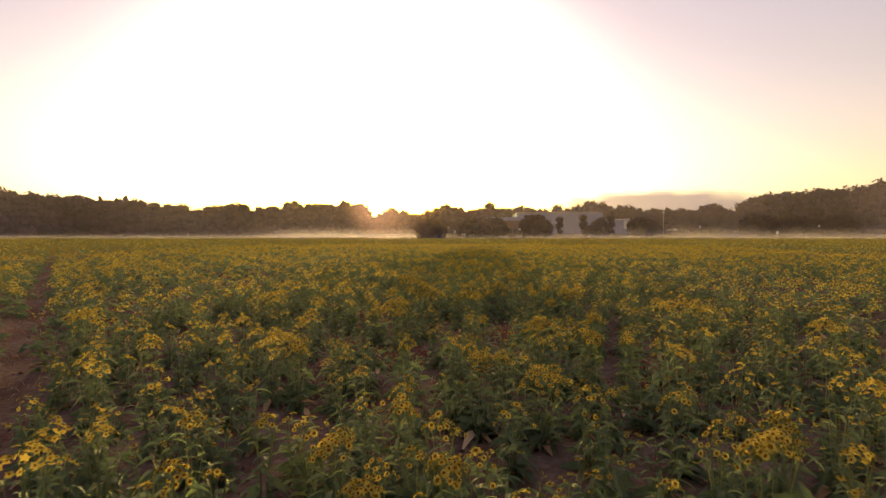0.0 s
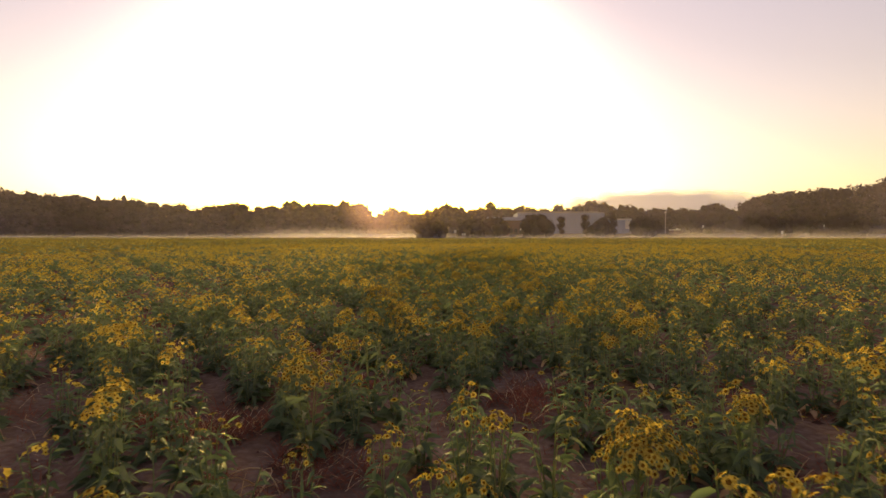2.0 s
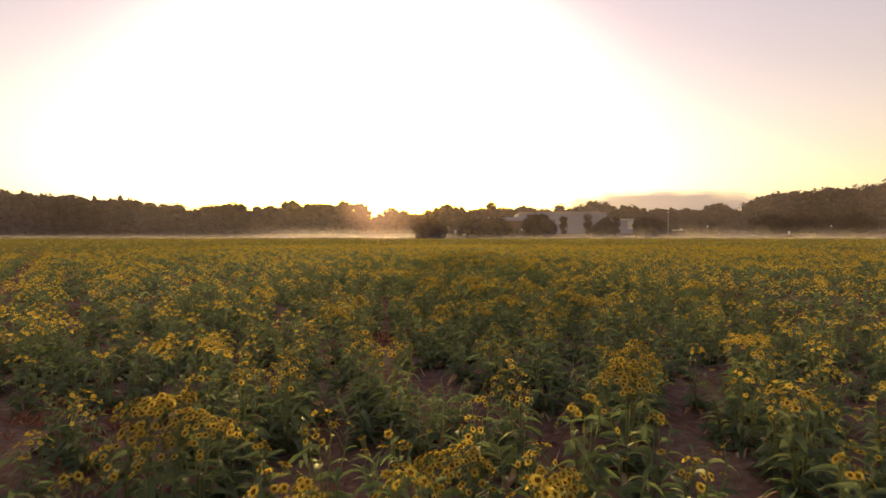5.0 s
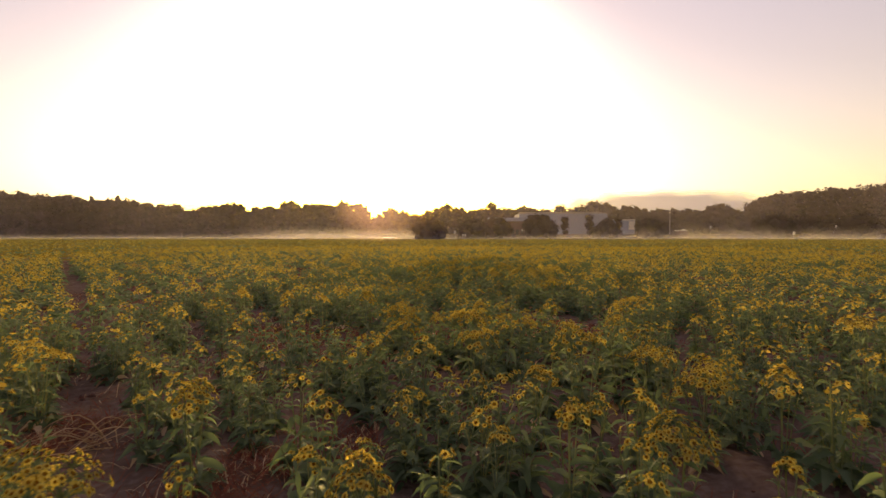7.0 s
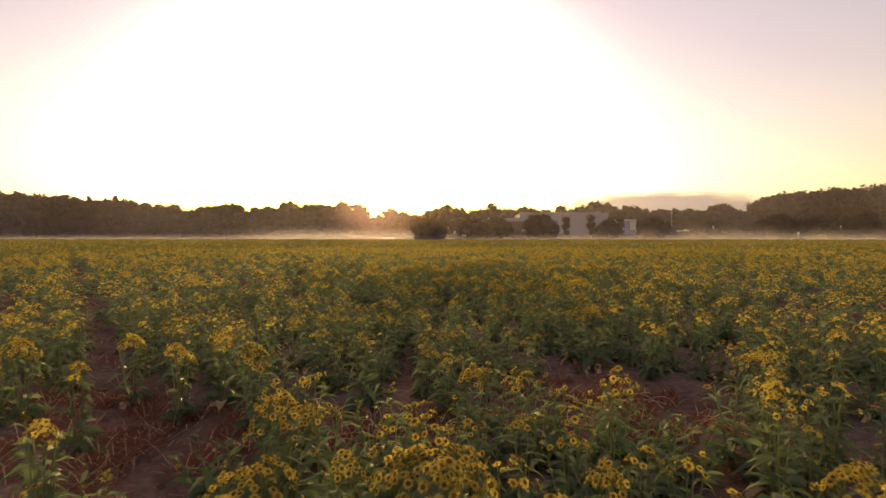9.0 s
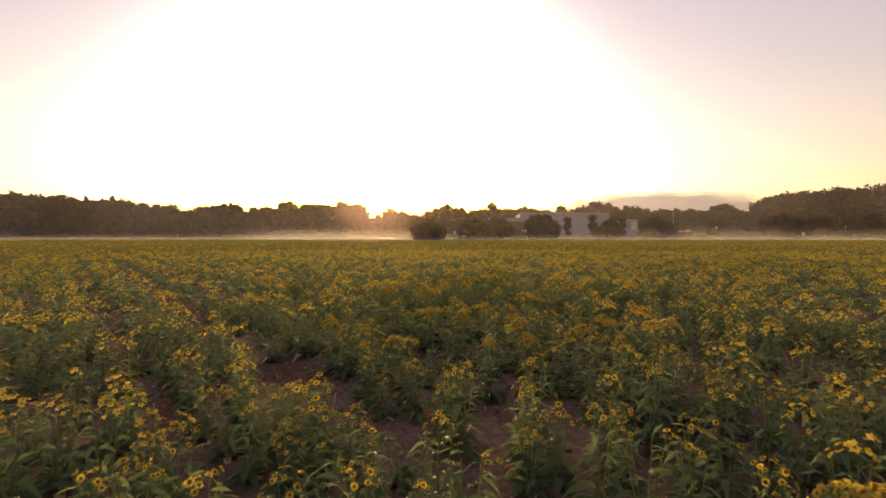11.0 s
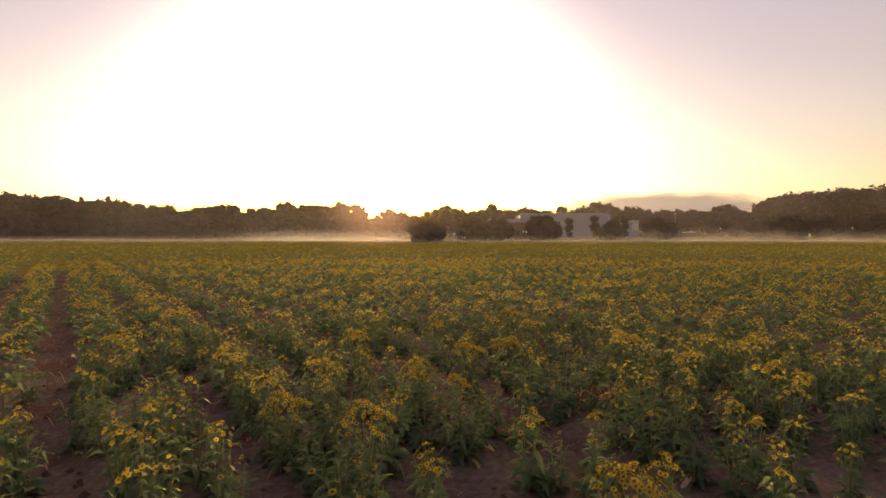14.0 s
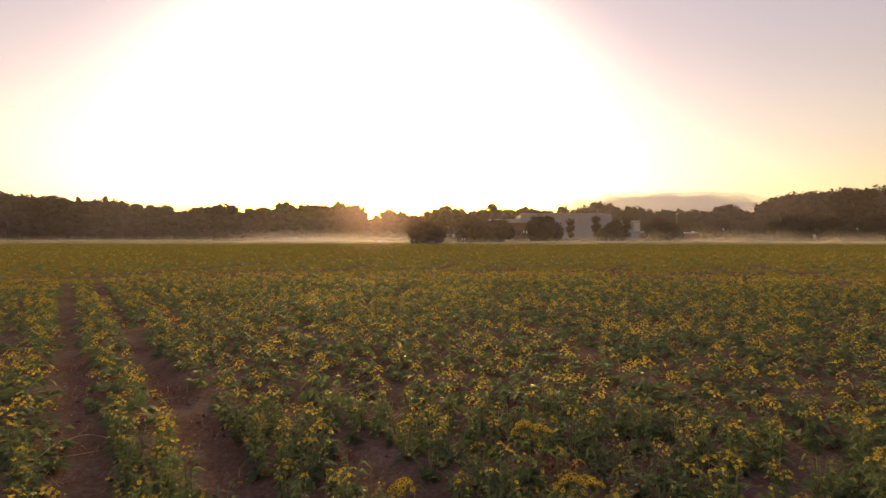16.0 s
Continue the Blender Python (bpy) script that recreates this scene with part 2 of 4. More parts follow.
def flower_arrays(rng, radius, lod):
    """A daisy-like head facing +z at the origin: petals 0, disc 1, calyx 2 (slots)."""
    s = Soup()
    if lod == 0:
        n = int(rng.integers(11, 14))
        for k in range(n):
            t = 2 * math.pi * (k + rng.uniform(-0.2, 0.2)) / n
            r = radius * rng.uniform(0.86, 1.08)
            e, q = np.array((math.cos(t), math.sin(t), 0)), np.array((-math.sin(t), math.cos(t), 0))
            z = rng.uniform(-0.28, 0.12) * radius
            v = [e * radius * 0.22, e * r * 0.66 + q * radius * 0.2 + (0, 0, 0.08 * radius), e * r + (0, 0, z), e * r * 0.66 - q * radius * 0.2 + (0, 0, 0.08 * radius)]
            s.add(v, [(0, 3, 2), (0, 2, 1)], 0)
        ring = [(0.4 * radius * math.cos(k * 1.2566), 0.4 * radius * math.sin(k * 1.2566), 0.06 * radius) for k in range(5)]
        s.add(ring + [(0, 0, 0.3 * radius)], [(k, (k + 1) % 5, 5) for k in range(5)], 1)
        low = [(0.34 * radius * math.cos(k * 1.5708), 0.34 * radius * math.sin(k * 1.5708), -0.02 * radius) for k in range(4)]
        s.add(low + [(0, 0, -0.5 * radius)], [((k + 1) % 4, k, 4) for k in range(4)], 2)
    elif lod == 1:
        v = [(0, 0, 0.02 * radius)] + [(radius * math.cos(k * 0.62832) * (1, 0.6)[k % 2], radius * math.sin(k * 0.62832) * (1, 0.6)[k % 2], rng.uniform(-0.25, 0.1) * radius) for k in range(10)]
        s.add(v, [(0, 1 + k, 1 + (k + 1) % 10) for k in range(10)], 0)
        s.add([(0.38 * radius, 0, 0.06 * radius), (-0.19 * radius, 0.33 * radius, 0.06 * radius), (-0.19 * radius, -0.33 * radius, 0.06 * radius), (0, 0, 0.26 * radius)], [(0, 1, 3), (1, 2, 3), (2, 0, 3)], 1)
    else:
        t = rng.uniform(0, 3)
        v = [(radius * math.cos(t + k * 1.5708), radius * math.sin(t + k * 1.5708), 0.5 * radius * (k % 2)) for k in range(4)]
        s.add(v, [(0, 1, 2), (0, 2, 3)], 0)
        if lod == 2:
            s.add([(0.42 * radius * math.cos(t + k * 2.0944), 0.42 * radius * math.sin(t + k * 2.0944), 0.75 * radius) for k in range(3)], [(0, 1, 2)], 1)
    return s.arrays()


def turn_to(way, spin):
    d, a, b = basis(way, spin)
    return np.stack([a, np.cross(d, a), d], 1)


MATS = [PETAL, DISC, STEM, LEAF, STRAW]


def withered(p, droop):
    """Low, hanging leaves have dried up."""
    return p[2] < 0.04 and droop > 0.8


def head_size(rng):
    """The heads' radius: most alike, a few wide open."""
    return rng.uniform(0.0105, 0.014) if rng.uniform() < 0.9 else rng.uniform(0.015, 0.019)


def plant_plan(seed, height, stems, heads, spread, leafage, dome=False):
    """Where a plant's stems, leaves and heads go; the same for every level of detail."""
    rng = np.random.default_rng(seed)
    plan = []
    for k in range(stems):
        t = 2 * math.pi * (k + rng.uniform(-0.3, 0.3)) / stems
        out = np.array((math.cos(t), math.sin(t), 0.0))
        h = height * rng.uniform(0.82, 1.05)
        reach = spread * rng.uniform(0.35, 1.0)
        pts = np.array([out * 0.012, out * reach * 0.35 + (0, 0, h * 0.35), out * reach * 0.72 + (0, 0, h * 0.7), out * reach * 0.95 + (0, 0, h * 0.92)])
        leaves = []
        # broad leaves round the foot, then ever smaller ones up the stem
        for j in range(2):
            a = t + rng.uniform(-0.9, 0.9)
            size = rng.uniform(0.8, 1.2) * height / 0.34
            leaves.append((out * 0.01 + np.array((0, 0, rng.uniform(0.015, 0.07))), (math.cos(a), math.sin(a), rng.uniform(0.35, 1.3)), 0.125 * size, 0.044 * size, rng.uniform(0.4, 1.1)))
        for j in range(leafage):
            s = ((j + rng.uniform(0.1, 0.9)) / leafage) ** 1.15
            i = min(int(s * 3), 2)
            p = pts[i] + (pts[i + 1] - pts[i]) * (s * 3 - i)
            a = t + rng.uniform(-2.2, 2.2)
            lift = rng.uniform(0.15, 1.1)
            size = (1.12 - 0.65 * s) * rng.uniform(0.8, 1.2)
            leaves.append((p, (math.cos(a), math.sin(a), lift), 0.118 * size, (0.041 - 0.016 * s) * size, rng.uniform(0.3, 0.95)))
        tops = []
        nh = heads // stems + (1 if k < heads % stems else 0)
        for j in range(nh):
            a, r = rng.uniform(0, 6.283), spread * 0.55 * math.sqrt(rng.uniform(0.0, 1.0))
            c = pts[3] + np.array((math.cos(a) * r, math.sin(a) * r, height * 0.1 - r * rng.uniform(0.1, 0.5) + rng.uniform(-0.02, 0.012)))
            tilt = rng.uniform(0.05, 0.75)
            b = a + rng.uniform(-1, 1)
            tops.append((c, (math.sin(tilt) * math.cos(b), math.sin(tilt) * math.sin(b), math.cos(tilt)), head_size(rng), rng.uniform(0, 6)))
        plan.append((pts, leaves, tops))
    if dome:
        # heads packed side by side over one uneven dome, each on the stem nearest to it
        for _, _, tops in plan:
            tops.clear()
        e0, e1 = rng.uniform(0.8, 1.15, 2)
        wide = spread * 0.9
        for i in range(int(heads * 1.2)):
            if rng.uniform() < 0.17:
                continue
            r, a = wide * math.sqrt((i + 0.5) / (heads * 1.2)) * rng.uniform(0.92, 1.08), i * 2.39996 + rng.uniform(-0.15, 0.15)
            x, y = r * math.cos(a) * e0, r * math.sin(a) * e1
            z = height - 0.7 * r * r / wide + 0.018 * math.sin(x * 38 + seed) + 0.018 * math.sin(y * 33 + seed * 2) + rng.uniform(-0.012, 0.008)
            tilt = 0.15 + 0.95 * r / wide + rng.uniform(-0.25, 0.3)
            b = a + rng.uniform(-0.5, 0.5)
            own = min(plan, key=lambda q: (q[0][3][0] - x) ** 2 + (q[0][3][1] - y) ** 2)
            own[2].append((np.array((x, y, z)), (math.sin(tilt) * math.cos(b), math.sin(tilt) * math.sin(b), math.cos(tilt)), head_size(rng), rng.uniform(0, 6)))
    return plan


def plant_arrays(plan, seed, lod):
    """The whole plant as one soup of triangles."""
    rng = np.random.default_rng(seed + 50)
    s = Soup()
    for pts, leaves, tops in plan:
        if lod <= 1:
            s.add(*rod(pts if lod == 0 else pts[[0, 2, 3]], 0.0035, 0.002), 2)
        step = (1, 1, 4, 9)[lod]
        for j, (p, way, ln, wd, dr) in enumerate(leaves):
            if j % step == 0:
                g, h = (1.0, 1.0, 1.3, 1.5)[lod], (1.0, 1.0, 1.75, 2.6)[lod]
                s.add(*leaf_blade(p, way, ln * g, wd * h, dr, lod), 4 if withered(p, dr) else 3)
        keep = (1, 1, 1, 3)[lod]
        for j, (c, way, r, spin) in enumerate(tops):
            if j % keep:
                continue
            g = (1.0, 1.08, 1.04, 1.6)[lod]
            v, f, m = flower_arrays(rng, r * g, lod)
            s.add(v @ turn_to(way, spin).T + c, f, 0)
            s.m[-1] = m
            if lod == 0:
                foot = pts[3] * 0.75 + pts[2] * 0.25
                s.add(*rod([foot, (foot + c) / 2 + (0, 0, 0.006), c - np.array(way) * r * 0.4], 0.0016, 0.0012), 2)
    return s.arrays()


# ---- the field: beds of plants between shallow furrows that run off to the left ----
ROW_TURN = radians(36.5)
ROW_STEP, ROW_FIRST = 0.818, -0.30
CA, SA = math.cos(ROW_TURN), math.sin(ROW_TURN)
FIELD_END = 128.0


def across(x, y):
    return x * CA + y * SA


def wave(x, y, size, seed):
    """Smooth random values in about -1..1 for arrays of places."""
    r = np.random.default_rng(seed)
    out = np.zeros(np.shape(x))
    for k in range(7):
        a, ph, fr = r.uniform(0, 6.283), r.uniform(0, 6.283), r.uniform(0.6, 1.7) / size
        out = out + np.sin((x * math.cos(a) + y * math.sin(a)) * fr * 6.283 + ph)
    return out / 3.2


def soil_height(x, y):
    c = np.cos((across(x, y) - ROW_FIRST) / ROW_STEP * 2 * math.pi)
    near = np.clip(1.4 - np.hypot(x, y - 10) / 60, 0, 1)
    return -0.022 * c * near + 0.012 * wave(x, y, 0.5, 3) * near


def sheet(name, xs, ys, height, mat):
    gx, gy = np.meshgrid(xs, ys)
    v = np.stack([gx, gy, height(gx, gy)], -1).reshape(-1, 3)
    nx, ny = len(xs), len(ys)
    i = (np.arange(ny - 1)[:, None] * nx + np.arange(nx - 1)[None, :]).ravel()
    f = np.concatenate([np.stack([i, i + 1, i + nx + 1], 1), np.stack([i, i + nx + 1, i + nx], 1)])
    return new(name, mesh_from(name, v, f, [mat], smooth=True))


def ground_material():
    """Red-brown soil in the field, grass beyond it."""
    m, nt, b = material("ground_soil_and_grass", 0.95, 0.0)
    geo = nt.nodes.new("ShaderNodeNewGeometry")
    big = node(nt, "ShaderNodeTexNoise", Scale=1.3, Detail=5.0)
    fine = node(nt, "ShaderNodeTexNoise", Scale=26.0, Detail=6.0)
    for n in (big, fine):
        nt.links.new(geo.outputs["Position"], n.inputs["Vector"])
    mx = nt.nodes.new("ShaderNodeMix")
    mx.inputs[0].default_value = 0.5
    nt.links.new(big.outputs["Fac"], mx.inputs[2])
    nt.links.new(fine.outputs["Fac"], mx.inputs[3])
    soil = ramp(nt, [(0.3, (0.095, 0.058, 0.044)), (0.5, (0.165, 0.107, 0.084)), (0.7, (0.26, 0.186, 0.155))])
    nt.links.new(mx.outputs[0], soil.inputs[0])
    wide = node(nt, "ShaderNodeTexNoise", Scale=0.06, Detail=5.0)
    nt.links.new(geo.outputs["Position"], wide.inputs["Vector"])
    grass = ramp(nt, [(0.3, (0.075, 0.08, 0.03)), (0.7, (0.15, 0.13, 0.055))])
    nt.links.new(wide.outputs["Fac"], grass.inputs[0])
    sep = nt.nodes.new("ShaderNodeSeparateXYZ")
    nt.links.new(geo.outputs["Position"], sep.inputs[0])
    edge = nt.nodes.new("ShaderNodeMath")
    edge.operation = "GREATER_THAN"
    edge.inputs[1].default_value = FIELD_END
    nt.links.new(sep.outputs["Y"], edge.inputs[0])
    pick = nt.nodes.new("ShaderNodeMix")
    pick.data_type = "RGBA"
    nt.links.new(edge.outputs[0], pick.inputs[0])
    nt.links.new(soil.outputs[0], pick.inputs[6])
    nt.links.new(grass.outputs[0], pick.inputs[7])
    nt.links.new(pick.outputs[2], b.inputs["Base Color"])
    bp = node(nt, "ShaderNodeBump", Strength=0.8, Distance=0.02)
    nt.links.new(fine.outputs["Fac"], bp.inputs["Height"])
    nt.links.new(bp.outputs[0], b.inputs["Normal"])
    return m


def stretched(lo, hi, near, step, grow):
    """Grid lines from lo to hi, close together within the span near."""
    a = list(np.arange(near[0], near[1] + 1e-6, step))
    d, p = step, a[-1]
    while p < hi:
        d *= grow
        p += d
        a.append(min(p, hi))
    d, p = step, a[0]
    while p > lo:
        d *= grow
        p -= d
        a.insert(0, max(p, lo))
    return np.array(sorted(set(a)))


ground = sheet("ground", stretched(-2500, 2500, (-6, 6), 0.15, 1.18), stretched(-400, 3500, (0, 27), 0.15, 1.18), soil_height, ground_material())
tagged(ground, "red-brown tilled soil in shallow furrows, meadow beyond", "ground", kind="structure")

# ---- where the plants stand ----
KINDS = []          # height, stems, heads, spread, leaves a stem
for k, (h, st, hd, sp, lf) in enumerate((
        (0.34, 5, 16, 0.075, 9), (0.33, 5, 20, 0.085, 9), (0.36, 4, 13, 0.06, 10), (0.32, 5, 17, 0.09, 9),
        (0.32, 5, 7, 0.12, 9), (0.28, 5, 3, 0.13, 9), (0.37, 4, 10, 0.05, 10), (0.25, 5, 0, 0.13, 9),
        (0.38, 4, 28, 0.058, 9), (0.37, 4, 24, 0.056, 9), (0.39, 5, 58, 0.085, 8), (0.38, 5, 52, 0.085, 8), (0.40, 6, 115, 0.13, 8), (0.39, 6, 100, 0.13, 8))):
    KINDS.append(plant_plan(100 + k, h, st, hd, sp, lf, k >= 8 or k in (0, 1, 2, 3, 6)))
FLOWERY = np.array([0.24, 0.22, 0.19, 0.19, 0.05, 0.0, 0.11, 0.0])
LEAFY = np.array([0.04, 0.04, 0.06, 0.04, 0.34, 0.22, 0.1, 0.16])
WEIGHTS = 0.7 * FLOWERY + 0.3 * LEAFY

# the large flower clumps along the way: x, y, width
CLUMPS_START = (
    (-0.78, 1.46, 0.11), (-0.29, 1.47, 0.14), (-0.07, 1.58, 0.14), (0.80, 1.60, 0.19), (1.09, 1.68, 0.12), (-1.16, 1.73, 0.10),
    (-0.43, 1.74, 0.15), (-0.94, 1.88, 0.13), (1.01, 1.92, 0.15), (-0.24, 1.95, 0.11), (-0.73, 1.96, 0.11), (0.31, 2.54, 0.22),
    (1.72, 2.56, 0.15), (0.04, 2.82, 0.17), (-0.94, 3.04, 0.18), (-0.02, 3.09, 0.10), (0.83, 3.12, 0.12), (-1.83, 3.17, 0.19),
    (-1.20, 3.38, 0.22), (0.70, 3.39, 0.17), (0.73, 3.80, 0.12), (-1.30, 3.80, 0.20), (-2.69, 3.86, 0.30), (0.45, 3.90, 0.23),
    (2.37, 4.00, 0.23), (0.07, 4.08, 0.13), (0.48, 4.10, 0.24), (-1.70, 4.19, 0.16), (0.89, 4.33, 0.15), (-1.24, 4.33, 0.17),
    (1.79, 4.69, 0.30), (-0.66, 4.74, 0.28), (1.71, 4.90, 0.30),
)
CLUMPS_EARLY = (
    (-1.87, 5.39, 0.30), (1.75, 5.46, 0.25), (0.04, 5.68, 0.17), (0.76, 5.68, 0.14), (-1.08, 5.94, 0.10), (-0.40, 6.00, 0.24),
    (0.63, 6.00, 0.11), (1.08, 6.03, 0.18), (-0.10, 6.10, 0.15), (-0.67, 6.25, 0.18), (0.64, 6.25, 0.11), (0.32, 6.30, 0.11),
    (-1.36, 6.32, 0.15), (0.99, 6.34, 0.19), (-0.90, 6.43, 0.16), (-1.66, 6.43, 0.16), (0.17, 6.44, 0.14), (0.83, 6.52, 0.13),
    (-0.51, 6.54, 0.23), (-0.08, 6.60, 0.15), (1.27, 6.88, 0.15), (0.30, 6.89, 0.17), (1.94, 7.38, 0.18), (-2.41, 7.41, 0.21),
    (-0.06, 7.73, 0.20), (-0.94, 7.91, 0.30), (0.55, 8.39, 0.30), (-0.23, 10.15, 0.16), (-0.41, 10.37, 0.10), (0.80, 10.40, 0.10),
    (0.29, 10.59, 0.11), (0.60, 10.61, 0.21), (0.09, 10.64, 0.10),
)
CLUMPS_LATE = (
    (-0.94, 10.83, 0.15), (1.16, 11.13, 0.15), (0.88, 11.16, 0.22), (0.29, 11.32, 0.14), (-1.96, 11.43, 0.27), (0.83, 11.65, 0.21),
    (1.10, 11.66, 0.21), (0.51, 11.77, 0.30), (0.03, 11.98, 0.30), (-0.03, 12.57, 0.27), (-0.43, 12.58, 0.25), (-0.23, 12.65, 0.10),
    (0.91, 12.68, 0.14), (0.38, 12.69, 0.11), (2.43, 12.73, 0.26), (0.06, 12.79, 0.10), (-0.51, 13.07, 0.25), (1.10, 13.39, 0.12),
    (-1.54, 13.59, 0.13), (0.06, 13.68, 0.14), (-0.89, 13.79, 0.17), (-1.99, 13.85, 0.17), (-1.34, 14.02, 0.16), (1.40, 14.10, 0.24),
    (-1.20, 14.17, 0.19), (0.85, 15.20, 0.30), (-0.65, 17.28, 0.10), (0.09, 17.31, 0.11), (-0.43, 17.31, 0.20), (0.33, 17.39, 0.16),
    (0.62, 17.45, 0.17), (0.89, 17.52, 0.10), (1.21, 17.71, 0.27),
)
CLUMPS_END = (
    (-0.97, 17.82, 0.18), (0.30, 17.96, 0.15), (0.93, 18.14, 0.21), (0.29, 18.32, 0.18), (-0.38, 18.48, 0.21), (-0.09, 18.50, 0.16),
    (1.29, 18.52, 0.30), (0.06, 19.11, 0.20), (1.20, 19.25, 0.21), (0.52, 19.49, 0.30), (-3.04, 19.51, 0.26), (-2.21, 19.56, 0.22),
    (-0.51, 20.17, 0.28), (-1.59, 20.24, 0.13), (-0.98, 20.39, 0.27), (-0.10, 20.82, 0.16), (-1.21, 20.84, 0.24), (1.94, 21.05, 0.17),
    (-0.37, 21.11, 0.24), (1.95, 21.40, 0.19), (-1.07, 21.41, 0.23), (-1.74, 21.50, 0.30), (1.49, 21.61, 0.24), (-0.05, 21.80, 0.29),
    (0.22, 21.89, 0.26), (-2.95, 22.05, 0.23), (1.18, 22.10, 0.30), (-0.98, 22.16, 0.28), (2.38, 22.53, 0.26), (-0.36, 22.80, 0.19),
    (-3.24, 23.52, 0.30), (0.37, 23.72, 0.30), (-3.42, 24.12, 0.28),
)
CLUMPS_MORE = (
    (-1.30, 4.83, 0.12), (-0.35, 3.03, 0.13), (-0.55, 2.76, 0.10), (0.16, 3.23, 0.10), (0.17, 3.04, 0.10), (1.12, 3.15, 0.15),
    (0.39, 2.76, 0.10), (0.96, 5.83, 0.26), (-1.46, 3.32, 0.10), (-0.69, 5.42, 0.22), (-0.57, 6.75, 0.19), (-1.72, 7.68, 0.20),
    (-1.24, 7.28, 0.10), (-1.21, 8.85, 0.18), (-0.80, 7.85, 0.23), (-0.56, 7.17, 0.10), (-0.34, 7.37, 0.10), (-0.30, 6.88, 0.13),
    (-0.12, 6.96, 0.10), (0.16, 6.66, 0.11), (0.38, 6.56, 0.10), (0.29, 7.15, 0.17), (0.69, 7.00, 0.15), (0.71, 7.18, 0.10),
    (0.50, 7.10, 0.10), (0.18, 7.57, 0.14), (0.67, 8.73, 0.26), (1.17, 7.45, 0.10), (1.34, 7.59, 0.10), (0.85, 6.71, 0.11),
    (1.28, 7.18, 0.10), (-0.96, 10.16, 0.26),
)
CLUMPS_REST = (
    (1.31, 9.11, 0.26), (2.38, 9.05, 0.13), (-1.43, 8.84, 0.18), (-1.76, 14.31, 0.17), (0.22, 13.18, 0.10), (1.84, 14.25, 0.13),
    (1.48, 14.98, 0.13), (-1.15, 15.16, 0.14), (-1.24, 20.15, 0.10), (0.52, 22.88, 0.26), (0.59, 20.42, 0.10), (1.30, 20.28, 0.10),
    (1.30, 21.09, 0.10),
)
BARE = ((0.6, 14.25, 0.55), (0.9, 14.6, 0.3), (-1.35, 13.6, 0.55), (-1.9, 14.2, 0.4), (-0.38, 13.87, 0.38), (0.37, 5.4, 0.32), (-0.6, 4.45, 0.35), (-1.25, 5.0, 0.3), (1.3, 4.0, 0.25),
        (-0.9, 10.9, 0.28), (0.55, 23.9, 0.25), (-1.8, 11.4, 0.35), (1.2, 19.3, 0.25), (-1.05, 6.5, 0.3),
        (1.12, 13.98, 0.28), (-1.16, 8.02, 0.22), (-1.89, 8.8, 0.25), (1.11, 7.63, 0.22), (0.84, 21.78, 0.26), (0.98, 3.6, 0.22), (-0.56, 11.34, 0.2), (-0.69, 5.74, 0.2), (0.42, 5.85, 0.22), (-0.85, 12.9, 0.24))
# half width of the open soil in each furrow, from the one at ROW_FIRST - 2 * ROW_STEP on
FURROWS = np.array((0.1, 0.1, 0.2, 0.08, 0.1, 0.15, 0.21, 0.08, 0.1, 0.19, 0.14, 0.18, 0.12, 0.1, 0.24, 0.2, 0.1, 0.22, 0.23, 0.17, 0.1, 0.1, 0.14, 0.1))


def furrow_width(x, y):
    n = np.round((across(x, y) - ROW_FIRST) / ROW_STEP).astype(int) + 2
    return np.where((n >= 0) & (n < len(FURROWS)), FURROWS[np.clip(n, 0, len(FURROWS) - 1)], 0.1 + 0.06 * np.sin(n * 2.4))


def clump_places():
    rows = []
    r = np.random.default_rng(5)
    for x, y, w in CLUMPS_START + CLUMPS_EARLY + CLUMPS_LATE + CLUMPS_END + CLUMPS_MORE + CLUMPS_REST:
        size = 0 if w < 0.14 else (1 if w < 0.2 else 2)
        rows.append((x, y, 8 + 2 * size + int(r.integers(2)), (w / (0.12, 0.17, 0.25)[size]) ** 0.5, r.uniform(0, 6.283)))
    return np.array(rows)


def field_places(seed, y1, density, bar):
    """Plant places in the beds within the part of the field that lies open ahead: x, y, kind, scale, turn."""
    r = np.random.default_rng(seed)
    n = int(density * (2 * 0.86 * y1 + 2) * y1)
    x, y = r.uniform(-0.88 * y1 - 1, 0.88 * y1 + 1, n), r.uniform(0.6, y1, n)
    ok = (x > -0.88 * y - 0.9) & (x < 0.72 * y + 0.9)
    q = (across(x, y) - ROW_FIRST) / ROW_STEP
    q = np.abs((q + 0.5) % 1.0 - 0.5) * ROW_STEP              # distance from the nearest furrow's middle
    wide = furrow_width(x, y)
    bare = wide * np.where(wide > 0.17, 0.8, 0.55) + 0.06 * wave(x, y, 3.0, 11) + 0.05 * r.uniform(-1, 1, n)
    ok &= q > bare
    ok &= wave(x, y, 1.6, 12) < 0.95 + 0.3 * r.uniform(-1, 1, n)
    for bx, by, br in BARE:
        ok &= np.hypot(x - bx, y - by) > br
    x, y = x[ok], y[ok]
    n = len(x)
    # the flowers stand in groups, with leafy plants between
    kind = np.where(wave(x, y, 0.75, 14) + 0.3 * r.uniform(-1, 1, n) > bar, r.choice(8, n, p=FLOWERY), r.choice(8, n, p=LEAFY))
    return np.stack([x, y, kind, r.uniform(0.82, 1.12, n) * (1 + 0.08 * wave(x, y, 5.0, 13)), r.uniform(0, 6.283, n)], 1)


def reach(p):
    """How near the flight comes to each place while it lies ahead."""
    back = np.maximum(1.1, np.abs(p[:, 0]) / 0.8)
    s = np.clip(p[:, 1] - back, 0, 20)
    return np.hypot(p[:, 0], p[:, 1] - s)


